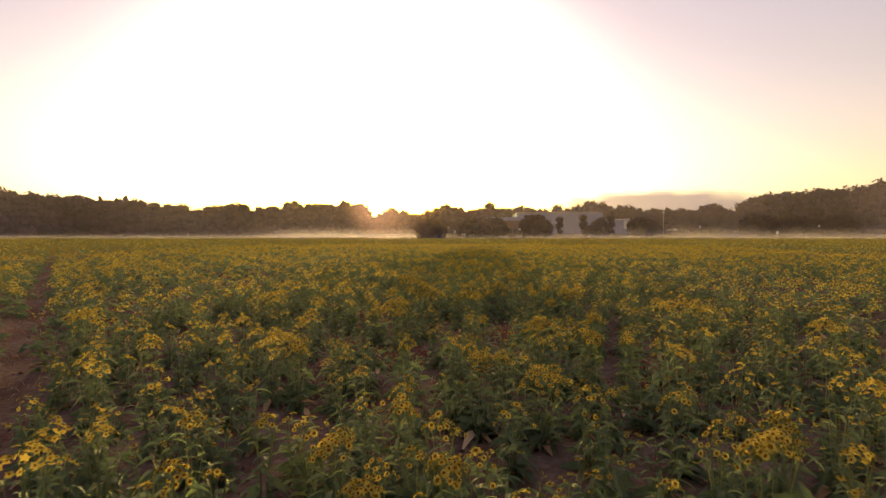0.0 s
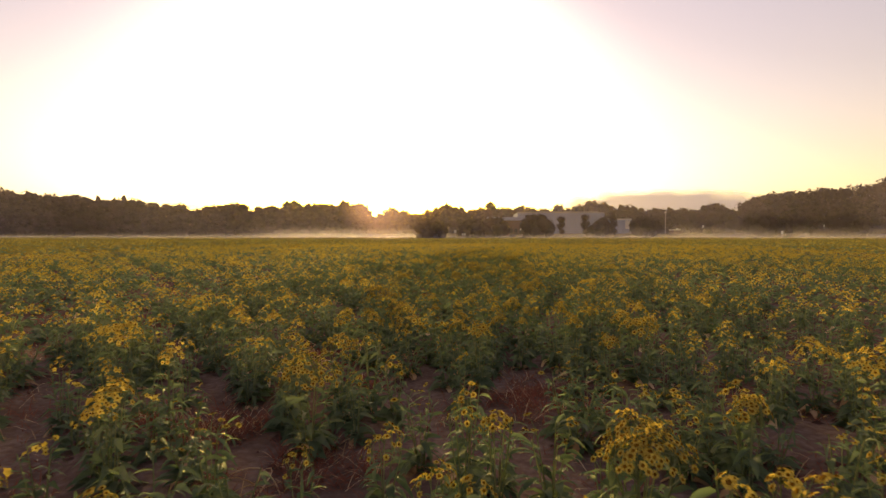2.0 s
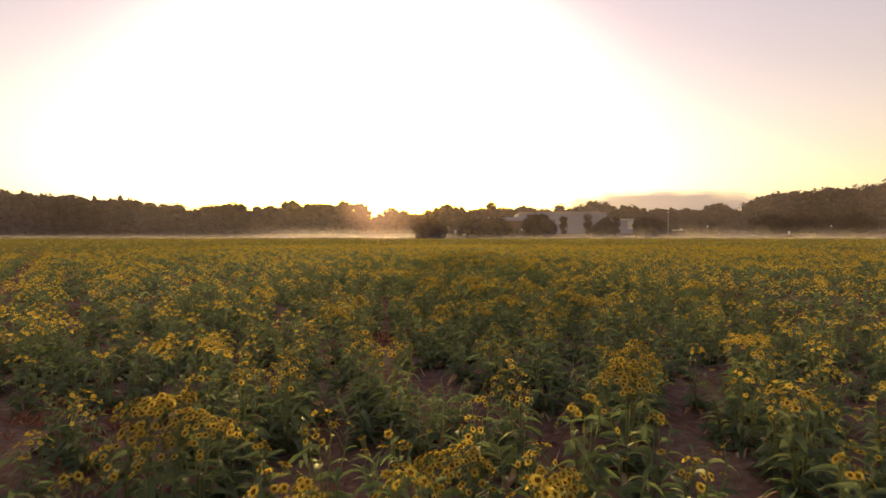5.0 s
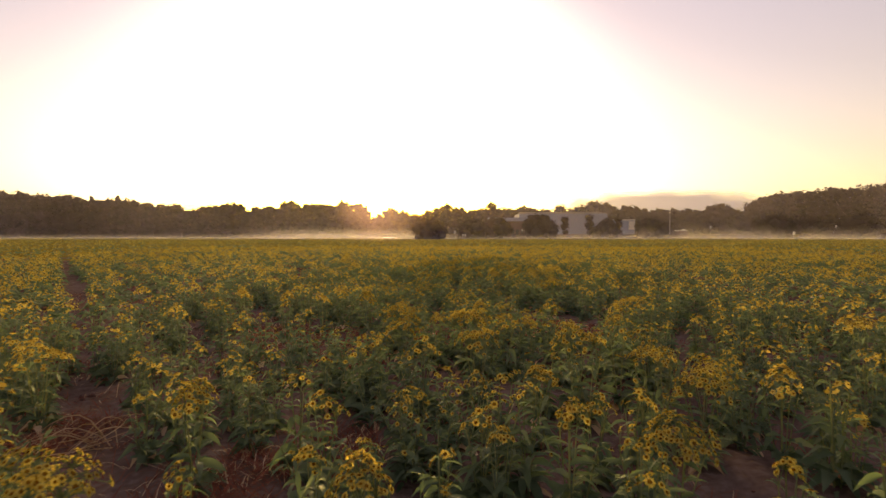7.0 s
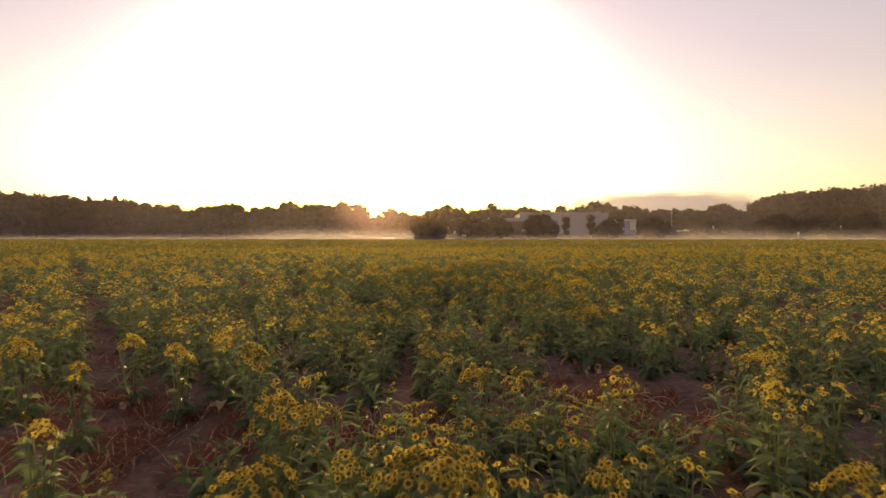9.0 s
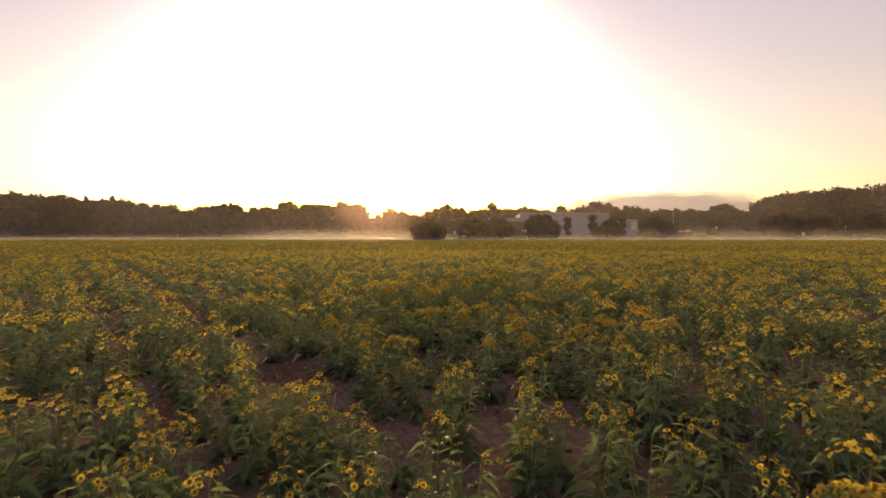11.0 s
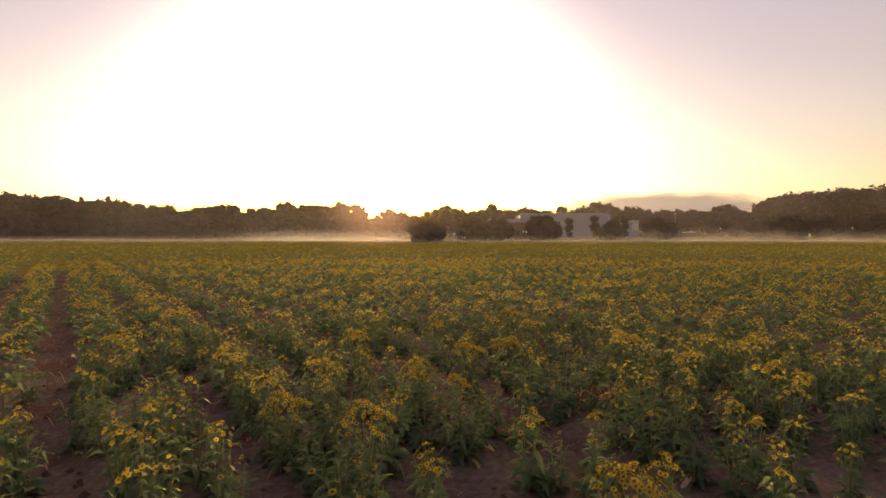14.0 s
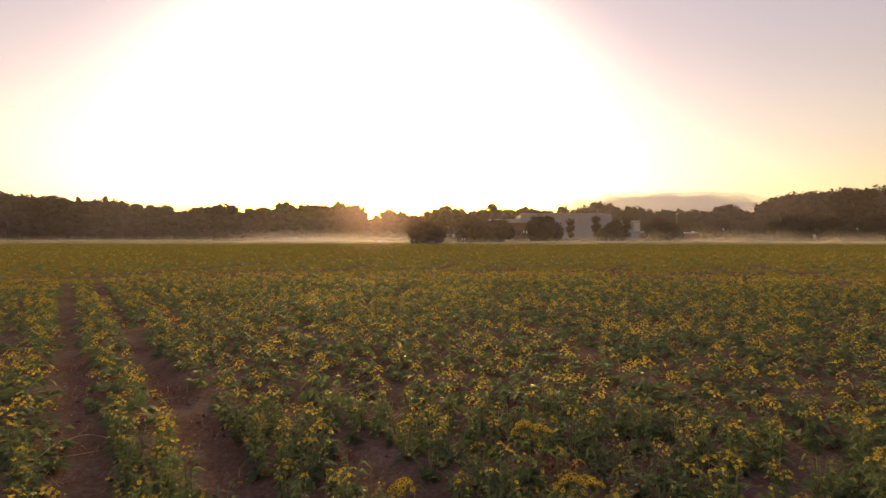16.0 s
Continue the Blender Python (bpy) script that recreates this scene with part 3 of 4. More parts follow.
def spaced(p, gap):
    """Leaves out places that crowd one another."""
    cells, keep = {}, []
    for i, (x, y) in enumerate(p[:, :2]):
        c = (int(x // gap), int(y // gap))
        near = [j for a in (-1, 0, 1) for b in (-1, 0, 1) for j in cells.get((c[0] + a, c[1] + b), ())]
        if all((p[j, 0] - x) ** 2 + (p[j, 1] - y) ** 2 > gap * gap for j in near):
            cells.setdefault(c, []).append(i)
            keep.append(i)
    return p[keep]


clumps = clump_places()
near = spaced(np.concatenate([clumps, field_places(21, 30, 44.0, 0.05)]), 0.13)
d = reach(near)
mid_far = spaced(field_places(22, 46, 32.0, -0.45), 0.153)
dm = reach(mid_far)
far = field_places(23, 118, 2.2, -0.6)
far = far[(far[:, 1] < 72) | (np.random.default_rng(9).uniform(0, 1, len(far)) < 0.5)]
df = reach(far)
own = ((near[:, 2] >= 8) & (np.abs(near[:, 0]) < 0.57)) | ((np.abs(near[:, 0]) < 0.14) & (near[:, 1] > 1.2) & (near[:, 1] < 22.5))


def scatter(name, places, lod, label):
    """Many plants too far off or too many to count, joined."""
    vs, fs, ms, n = [], [], [], 0
    for k, plan in enumerate(KINDS):
        p = places[places[:, 2] == k]
        if not len(p):
            continue
        v, f, m = plant_arrays(plan, k, lod)
        c, s = np.cos(p[:, 4]), np.sin(p[:, 4])
        z = soil_height(p[:, 0], p[:, 1]) - 0.01
        w = np.empty((len(p), len(v), 3))
        w[:, :, 0] = (v[None, :, 0] * c[:, None] - v[None, :, 1] * s[:, None]) * p[:, 3:4] + p[:, 0:1]
        w[:, :, 1] = (v[None, :, 0] * s[:, None] + v[None, :, 1] * c[:, None]) * p[:, 3:4] + p[:, 1:2]
        w[:, :, 2] = v[None, :, 2] * p[:, 3:4] + z[:, None]
        ff = f[None] + (np.arange(len(p)) * len(v))[:, None, None] + n
        vs.append(w.reshape(-1, 3))
        fs.append(ff.reshape(-1, 3))
        ms.append(np.tile(m, len(p)))
        n += len(p) * len(v)
    ob = new(name, mesh_from(name, np.concatenate(vs), np.concatenate(fs), MATS, np.concatenate(ms)))
    return tagged(ob, label, "flowers", kind="stuff")


LABEL = "yellow daisy-like flowering plants with green leaves in the field"
scatter("flower_field", near[(d < 1.7) & ~own], 0, LABEL)
scatter("flower_field", near[(d >= 1.7) & (d < 5.2) & ~own], 1, LABEL)
scatter("flower_field", mid_far[(dm >= 5.2) & (dm < 22)], 2, LABEL)
rs = np.random.default_rng(24)
m = 17000
side = np.stack([rs.uniform(-22, 22, m), rs.uniform(-7, 31, m), rs.choice(8, m, p=WEIGHTS).astype(float), rs.uniform(0.85, 1.1, m), rs.uniform(0, 6.283, m)], 1)
side = side[(side[:, 0] < -0.88 * side[:, 1] - 0.9) | (side[:, 0] > 0.72 * side[:, 1] + 0.9) | (side[:, 1] < 0.6)]
side = side[np.hypot(side[:, 0], side[:, 1]) > 0.9]
lane = (across(side[:, 0], side[:, 1]) - ROW_FIRST) / ROW_STEP
side = side[np.abs((lane + 0.5) % 1.0 - 0.5) * ROW_STEP > 0.8 * furrow_width(side[:, 0], side[:, 1])]
scatter("flower_field", side, 3, LABEL)
scatter("flower_field", far[df >= 22], 3, "distant yellow flowers of the field in a thick carpet")


# the plants along the middle, each a thing of its own
def plant_thing(k, plan, single):
    root = new("flowering_plant")
    rng = np.random.default_rng(k + 50)
    total = 0
    for pts, leaves, tops in plan:
        s = Soup()
        s.add(*rod(pts, 0.0035, 0.002), 0)
        for c, way, r, spin in tops:
            foot = pts[3] * 0.75 + pts[2] * 0.25
            s.add(*rod([foot, (foot + c) / 2 + (0, 0, 0.006), c - np.array(way) * r * 0.4], 0.0016, 0.0012), 0)
        v, f, _ = s.arrays()
        stem = new("stem", mesh_from("stem", v, f, [STEM]))
        stem.parent = root
        s = Soup()
        for p, way, ln, wd, dr in leaves:
            s.add(*leaf_blade(p, way, ln, wd, dr, 0), int(withered(p, dr)))
        v, f, m = s.arrays()
        new("leaves", mesh_from("leaves", v, f, [LEAF, STRAW], m)).parent = stem
        s = Soup()
        for c, way, r, spin in tops:
            total += 1
            v, f, m = flower_arrays(rng, r, 0)
            v = v @ turn_to(way, spin).T + c
            if single:
                new("flower_head", mesh_from("flower_head", v, f, [PETAL, DISC, STEM], m)).parent = stem
            else:
                s.add(v, f, 0)
                s.m[-1] = m
        if s.n:
            v, f, m = s.arrays()
            new("flower_cluster", mesh_from("flower_cluster", v, f, [PETAL, DISC, STEM], m)).parent = root
    words = "leafy green plant without open flowers on red-brown soil" if total == 0 else (
        "green plant with a few yellow daisy-like heads on red-brown soil" if total < 9 else "bushy green plant crowned with a dense cluster of yellow daisy heads")
    return tagged(root, words, "flowering plant", group="plants in the flower field")


used = {}
for x, y, k, g, turn in near[own]:
    key = (int(k), True)
    m = Matrix.Translation((x, y, float(soil_height(x, y)) - 0.01)) @ Matrix.Rotation(turn, 4, "Z")
    if key not in used:
        used[key] = ob = plant_thing(key[0], KINDS[key[0]], key[1])
        ob.matrix_basis = m
    else:
        ob = copy_thing(used[key], m)
    ob.scale = (g, g, g)


# ---- the leaf canopy of the far field, from which the far flowers rise ----
def carpet():
    xs, ys = stretched(-420, 420, (-45, 45), 0.9, 1.03), stretched(-60, FIELD_END, (0, 90), 0.9, 1.03)
    gx, gy = np.meshgrid(xs, ys)
    dd = reach(np.stack([gx.ravel(), gy.ravel()], 1)).reshape(gx.shape)
    out = (gx < -0.88 * gy - 0.8) | (gx > 0.72 * gy + 0.8) | (gy < 0)
    gz = np.where(out, 0.55, np.clip((dd - 23) / 45, 0.05, 1)) * 0.17 - 0.02 + 0.04 * wave(gx, gy, 2.3, 31) + 0.05 * np.random.default_rng(33).uniform(-1, 1, gx.shape)
    nx, ny = len(xs), len(ys)
    i = (np.arange(ny - 1)[:, None] * nx + np.arange(nx - 1)[None, :]).ravel()
    cx, cy = gx.ravel()[i] + 0.35, gy.ravel()[i] + 0.35
    hidden = ((cx < -0.88 * cy - 2) | (cx > 0.72 * cy + 2) | (cy < 0)) & ((np.abs(cx) > 22) | (cy < -7) | (cy > 31))
    ahead = (cx > -0.88 * cy - 2) & (cx < 0.72 * cy + 2) & (cy > 0)
    i = i[hidden | (ahead & (reach(np.stack([cx, cy], 1)) > 23))]
    f = np.concatenate([np.stack([i, i + 1, i + nx + 1], 1), np.stack([i, i + nx + 1, i + nx], 1)])
    v = np.stack([gx, gy, gz], -1).reshape(-1, 3)
    keep = np.unique(f)
    back = np.zeros(len(v), int)
    back[keep] = np.arange(len(keep))
    ob = new("flower_carpet", mesh_from("flower_carpet", v[keep], back[f], [CANOPY]))
    tagged(ob, "leafy green and yellow canopy of the far flower field", "flowers", kind="stuff")


carpet()


# ---- dry straw, withered weeds and clods on the bare soil ----
def straw_tuft(x, y, n, size, seed):
    r = np.random.default_rng(seed)
    root = new("straw_tuft")
    for k in range(n):
        a, ln = r.uniform(0, 6.283), size * r.uniform(0.5, 1.1)
        e = np.array((math.cos(a), math.sin(a), 0))
        q = np.array((-math.sin(a), math.cos(a), 0)) * r.uniform(-0.25, 0.25) * ln
        o = e * -0.25 * ln + np.array((*r.uniform(-0.06, 0.06, 2), 0.0))
        z = r.uniform(0.03, 0.32) * ln
        bow = [o + e * ln * u + q * math.sin(3.1 * u) + np.array((0, 0, 0.006 + z * math.sin(2.9 * u))) for u in np.linspace(0, 1, 7)]
        v, f = rod(bow, 0.0032, 0.0016)
        new("stalk", mesh_from("stalk", v, f, [STRAW])).parent = root
    root.location = (x, y, float(soil_height(x, y)))
    return tagged(root, "dry pale straw stalks lying on red-brown soil", "straw")


for k, (x, y, n, size) in enumerate(((0.58, 14.1, 16, 0.36), (-0.4, 13.8, 14, 0.4), (-1.62, 11.25, 18, 0.42), (0.5, 13.75, 8, 0.3), (-0.76, 12.87, 7, 0.3), (1.15, 14.0, 8, 0.26), (-2.1, 7.9, 12, 0.36), (0.86, 21.75, 7, 0.26), (-2.3, 19.0, 10, 0.3), (-1.3, 6.8, 10, 0.28), (-1.1, 6.4, 7, 0.25),
                                     (-3.1, 24.1, 8, 0.4), (-0.75, 4.4, 8, 0.26), (0.95, 14.4, 8, 0.25), (-0.7, 11.1, 6, 0.24), (-2.75, 19.6, 9, 0.3), (0.75, 18.9, 6, 0.25), (-1.05, 4.1, 7, 0.25))):
    straw_tuft(x, y, n, size, 400 + k)


def white_weed(x, y, heads, height, seed):
    r = np.random.default_rng(seed)
    root = new("white_weed")
    for k in range(heads):
        a, w = r.uniform(0, 6.283), 0.09 * math.sqrt(r.uniform(0.05, 1))
        top = np.array((w * math.cos(a), w * math.sin(a), height * r.uniform(0.6, 1.05)))
        v, f = rod([top * (0.1, 0.1, 0), top * (0.6, 0.6, 0.55), top], 0.0017, 0.0011)
        stem = new("stem", mesh_from("stem", v, f, [STEM]))
        stem.parent = root
        s = Soup()
        for j in range(2):
            b = r.uniform(0, 6.283)
            s.add(*leaf_blade(top * r.uniform(0.2, 0.7), (math.cos(b), math.sin(b), 0.5), 0.06, 0.016, 0.5, 1), 0)
        v, f, _ = s.arrays()
        new("leaves", mesh_from("leaves", v, f, [LEAF])).parent = stem
        v, f, m = flower_arrays(r, r.uniform(0.008, 0.012), 1)
        new("flower_head", mesh_from("flower_head", v + top, f, [PALE, DISC], m)).parent = stem
    root.location = (x, y, float(soil_height(x, y)) - 0.004)
    return tagged(root, "small weed with white daisy heads at a furrow's edge", "weed", group="white weeds")


for k, (x, y, n, h) in enumerate(((-1.93, 18.05, 9, 0.13), (-1.08, 17.78, 6, 0.1), (-0.12, 20.87, 12, 0.16), (0.87, 23.44, 8, 0.2), (-3.04, 9.1, 8, 0.15), (0.25, 19.19, 4, 0.16))):
    white_weed(x, y, n, h, 700 + k)


def litter():
    """Withered red-brown blades along the furrows, and clods."""
    r = np.random.default_rng(61)
    n = 150000
    x, y = r.uniform(-6, 4, n), r.uniform(1, 27, n)
    q = (across(x, y) - ROW_FIRST) / ROW_STEP
    q = np.abs((q + 0.5) % 1.0 - 0.5) * ROW_STEP
    bare = np.zeros(n, bool)
    for bx, by, br in BARE:
        bare |= np.hypot(x - bx, y - by) < br
    ok = ((q < 0.17) | bare) & (wave(x, y, 0.9, 62) > -0.25)
    x, y = x[ok], y[ok]
    # thick mats of fine dead weeds on the open patches
    for bx, by, br in BARE:
        k = int(13000 * br * br)
        a, w = r.uniform(0, 6.283, k), br * np.sqrt(r.uniform(0, 1, k))
        mx, my = bx + w * np.cos(a), by + w * np.sin(a)
        ok = wave(mx, my, 0.35, 63) > -0.1
        x, y = np.append(x, mx[ok]), np.append(y, my[ok])
    n = len(x)
    a, ln = r.uniform(0, 6.283, n), r.uniform(0.04, 0.13, n)
    e = np.stack([np.cos(a), np.sin(a), r.uniform(0.05, 0.7, n)], 1) * ln[:, None]
    w = np.stack([-np.sin(a), np.cos(a), a * 0], 1) * 0.0017
    o = np.stack([x, y, soil_height(x, y)], 1)
    m = o + e * 0.55 + np.stack([a * 0, a * 0, ln * 0.12], 1)
    v = np.stack([o - w, o + w, m + w, m - w, o + e], 1).reshape(-1, 3)
    i = np.arange(n)[:, None] * 5
    f = np.concatenate([i + np.array(((0, 1, 2),)), i + np.array(((0, 2, 3),)), i + np.array(((3, 2, 4),))])
    mi = (r.uniform(0, 1, n) < 0.17).astype(int)
    tagged(new("withered_weeds", mesh_from("withered_weeds", v, f, [RUST, STRAW], np.tile(mi, 3))), "withered red-brown weeds and straw bits in the furrows", "weeds", kind="stuff")
    n = 5000
    x, y = r.uniform(-4, 3, n), r.uniform(1, 26, n)
    q = (across(x, y) - ROW_FIRST) / ROW_STEP
    ok = np.abs((q + 0.5) % 1.0 - 0.5) * ROW_STEP < 0.24
    x, y = x[ok], y[ok]
    n = len(x)
    g = r.uniform(0.006, 0.03, n) * r.uniform(0.5, 1.3, n)
    base = np.array(((1, 0, 0), (0, 1, 0), (-1, 0, 0), (0, -1, 0), (0, 0, 0.8)))
    v = base[None] * g[:, None, None] * r.uniform(0.6, 1.3, (n, 5, 1)) + np.stack([x, y, soil_height(x, y) + 0.002], 1)[:, None]
    i = np.arange(n)[:, None] * 5
    f = np.concatenate([i + np.array((t,)) for t in ((0, 1, 4), (1, 2, 4), (2, 3, 4), (3, 0, 4))])
    tagged(new("clods", mesh_from("clods", v.reshape(-1, 3), f, [SOIL])), "small clods of red-brown soil in the furrows", "soil", kind="stuff")


litter()


# ---- trees ----
def blob(rng, c, r, squash, detail=2):
    bm = bmesh.new()
    bmesh.ops.create_icosphere(bm, subdivisions=detail, radius=1)
    off = Vector(rng.uniform(-50, 50, 3))
    v = []
    for p in bm.verts:
        k = 1 + 0.28 * noise.noise(p.co * 1.6 + off) + 0.3 * noise.noise(p.co * 4.1 + off)
        v.append((c[0] + p.co.x * r * k, c[1] + p.co.y * r * k, c[2] + p.co.z * r * k * squash))
    f = [[q.index for q in t.verts] for t in bm.faces]
    bm.free()
    return np.array(v), np.array(f)


def crown_arrays(seed, width, low, high, lumps, leaves, leaf, shape="round", core=0.74):
    """Leaf clumps over an uneven set of lumps, from z = low to high."""
    rng = np.random.default_rng(seed)
    s = Soup()
    mid, half = (low + high) / 2, (high - low) / 2
    balls = []
    for k in range(lumps):
        u = rng.uniform(-0.8, 0.85)
        if shape == "conifer":
            wide = width / 2 * (0.5 - 0.45 * u) * 0.9
            r = width * 0.2 * (1.05 - 0.75 * u) 
        elif shape == "column":
            wide, r = width * 0.18, width * 0.36
        else:
            wide = width / 2 * max(0.1, 1 - abs(u) ** 3.5) * 0.8
            r = width * rng.uniform(0.14, 0.26)
        a = rng.uniform(0, 6.283)
        q = wide * math.sqrt(rng.uniform(0.1, 1))
        c = np.array((q * math.cos(a), q * math.sin(a), mid + half * u * 0.92))
        balls.append((c, r))
        s.add(*blob(rng, c, r * core, 0.8, 1), 0)
    if shape == "round":
        # twig ends that stand out of the crown's upper side
        for k in range(16):
            q, o = balls[int(rng.integers(lumps))]
            e = rng.normal(size=3)
            e[2] = abs(e[2]) + 0.3
            e /= np.linalg.norm(e)
            q, o = q + e * (1, 1, 0.8) * o * rng.uniform(0.68, 0.9), width * rng.uniform(0.05, 0.09)
            balls.append((q, o))
            s.add(*blob(rng, q, o * 0.8, 0.8, 1), 0)
        s.add(*blob(rng, np.array((0, 0, mid)), width * 0.3, half / (width * 0.3) * 0.8, 1), 0)
    for k in range(leaves):
        c, r = balls[int(rng.integers(len(balls)))]
        e = rng.normal(size=3)
        if rng.uniform() < 0.5:
            e[2] = abs(e[2])
        e /= np.linalg.norm(e)
        p = c + e * (r * rng.uniform(0.74, 1.02) + rng.uniform(0.0, 0.3) * leaf) * (1, 1, 0.85)
        d, a, b = basis(rng.normal(size=3), rng.uniform(0, 6))
        g = leaf * rng.uniform(0.6, 1.3)
        s.add([p - a * g * 0.5, p + b * g * 0.4, p + a * g * 0.55, p - b * g * 0.35 + d * g * 0.2], [(0, 1, 2), (0, 2, 3)], 0)
    return s.arrays()


def tree_thing(name, seed, width, height, trunk, lumps, leaves, leaf, shape, label):
    rng = np.random.default_rng(seed + 7)
    root = new(name)
    s = Soup()
    top = height * (0.9 if shape == "conifer" else 0.7)
    bend = rng.uniform(-0.03, 0.03, 2) * height
    s.add(*rod([(0, 0, -0.3), (bend[0] * 0.3, bend[1] * 0.3, top * 0.4), (bend[0], bend[1], top)], height * 0.022, height * 0.006, 7), 0)
    if shape == "round":
        for k in range(6):
            a = k * 1.05 + rng.uniform(-0.3, 0.3)
            z = height * rng.uniform(0.2, 0.5)
            e = np.array((math.cos(a), math.sin(a), 0))
            s.add(*rod([(bend[0] * z / top, bend[1] * z / top, z), e * width * 0.2 + (0, 0, z + height * 0.14), e * width * 0.36 + (0, 0, z + height * 0.26)], height * 0.01, height * 0.003, 4), 0)
    v, f, _ = s.arrays()
    new("trunk", mesh_from("trunk", v, f, [BARK], smooth=True)).parent = root
    v, f, _ = crown_arrays(seed, width, trunk, height, lumps, leaves, leaf, shape, 0.9 if name == "bush" else 0.74)
    new("crown", mesh_from("crown", v, f, [BACKLIT_TREE])).parent = root
    return tagged(root, label, "tree")


WOOD = [(tree_thing("tree", 300 + k, w, h, tr, lu, int(le * 1.5), 1.05, "round", "broad leafy tree in a far wood, coloured dark as against the light"), h) for k, (w, h, tr, lu, le) in enumerate((
    (13, 18, 1.0, 20, 800), (15, 17, 0.8, 22, 880), (11, 19, 1.5, 18, 720), (17, 18, 1.0, 24, 960), (10, 16, 0.8, 16, 720)))]
CONIFER = tree_thing("conifer", 320, 6.5, 20, 3.0, 22, 600, 0.9, "conifer", "tall dark conifer that overtops the wood")
BUSH = [tree_thing("bush", 330 + k, w, h, -1.3, lu, 1900, 0.5, "round", "rounded dark leafy bush at the field's misty edge") for k, (w, h, lu) in enumerate(((9, 5, 20), (12, 5, 24)))]
COLUMN = tree_thing("young_tree", 340, 3.4, 7.5, 1.0, 14, 420, 0.45, "column", "slim upright young tree in front of the hall")
first = set()


def plant_tree(template, x, y, height, made_height, wide, turn):
    m = Matrix.Translation((x, y, 0)) @ Matrix.Rotation(turn, 4, "Z")
    g = height / made_height
    if template in first:
        template = copy_thing(template, m)
    else:
        first.add(template)
        template.matrix_basis = m
    template.scale = (g * wide, g * wide, g)


# the skyline as seen from (0, 20): sideways slope, height above the eye over distance, distance
def slope(px):
    a = math.atan((px - 784) / 1021.7) - radians(3.12)
    return math.tan(a)


def lift(py):
    return (418.5 - py) / 1021.7


EYE_Y, EYE_Z = 20.0, 1.6
SKYLINE = ((-150, 330, 270), (-105, 336, 270), (-58, 336, 272), (-25, 344, 272), (5, 340, 275), (35, 342, 275), (62, 344, 275), (90, 348, 280), (118, 352, 285), (150, 352, 290),
           (178, 355, 295), (205, 355, 300), (235, 356, 305), (262, 365, 310), (288, 366, 315), (318, 378, 320), (346, 366, 325), (372, 361, 330), (400, 362, 335), (422, 376, 345),
           (446, 368, 350), (474, 363, 355), (503, 353, 360), (530, 363, 360), (560, 364, 360), (593, 359, 360), (624, 364, 360), (641, 368, 365))
SKYLINE_2 = ((685, 366, 370), (705, 377, 375), (730, 383, 380), (757, 377, 380), (787, 365, 330), (818, 370, 340), (845, 376, 345), (868, 363, 450), (892, 372, 450), (910, 374, 450), (930, 364, 455),
             (958, 373, 455), (990, 367, 455), (1020, 373, 455), (1050, 359, 455), (1078, 362, 455), (1108, 364, 450), (1130, 371, 430), (1152, 373, 400), (1178, 376, 400), (1205, 374, 400),
             (1232, 375, 380), (1258, 378, 370), (1290, 367, 350), (1322, 378, 340), (1348, 366, 300), (1375, 352, 290), (1410, 345, 285), (1445, 342, 280), (1482, 340, 278), (1520, 335, 275))
rt = np.random.default_rng(77)
ALL = SKYLINE + SKYLINE_2 + ((1556, 333, 272), (1590, 328, 270), (1630, 324, 270))
for i, (px, py, dist) in enumerate(ALL):
    tpl, made = WOOD[int(rt.integers(len(WOOD)))]
    hgt = EYE_Z + lift(py) * dist
    plant_tree(tpl, slope(px) * dist, EYE_Y + dist, hgt * (1.0 if px > 1330 else 1.06), made, rt.uniform(0.9, 1.15) * (made / hgt) ** 0.4, rt.uniform(0, 6.28))
    if i + 1 < len(ALL):
        # one behind, in the gap to the next, which is lower before the sun
        qx, qy, qd = ALL[i + 1]
        tpl, made = WOOD[int(rt.integers(len(WOOD)))]
        back = (dist + qd) / 2 + 14
        hgt2 = EYE_Z + lift((py + qy) / 2 + (11 if px == 641 else 3)) * back
        plant_tree(tpl, slope((px + qx) / 2) * back, EYE_Y + back, hgt2 * 1.05, made, rt.uniform(1.0, 1.2) * (made / hgt2) ** 0.4, rt.uniform(0, 6.28))
    # lower trees in front and between
    tpl, made = WOOD[int(rt.integers(len(WOOD)))]
    low = hgt * rt.uniform(0.6, 0.78)
    px += rt.uniform(8, 20)
    if not 870 < px < 1135:
        plant_tree(tpl, slope(px) * (dist - 12), EYE_Y + dist - 12, low, made, rt.uniform(1.15, 1.4), rt.uniform(0, 6.28))


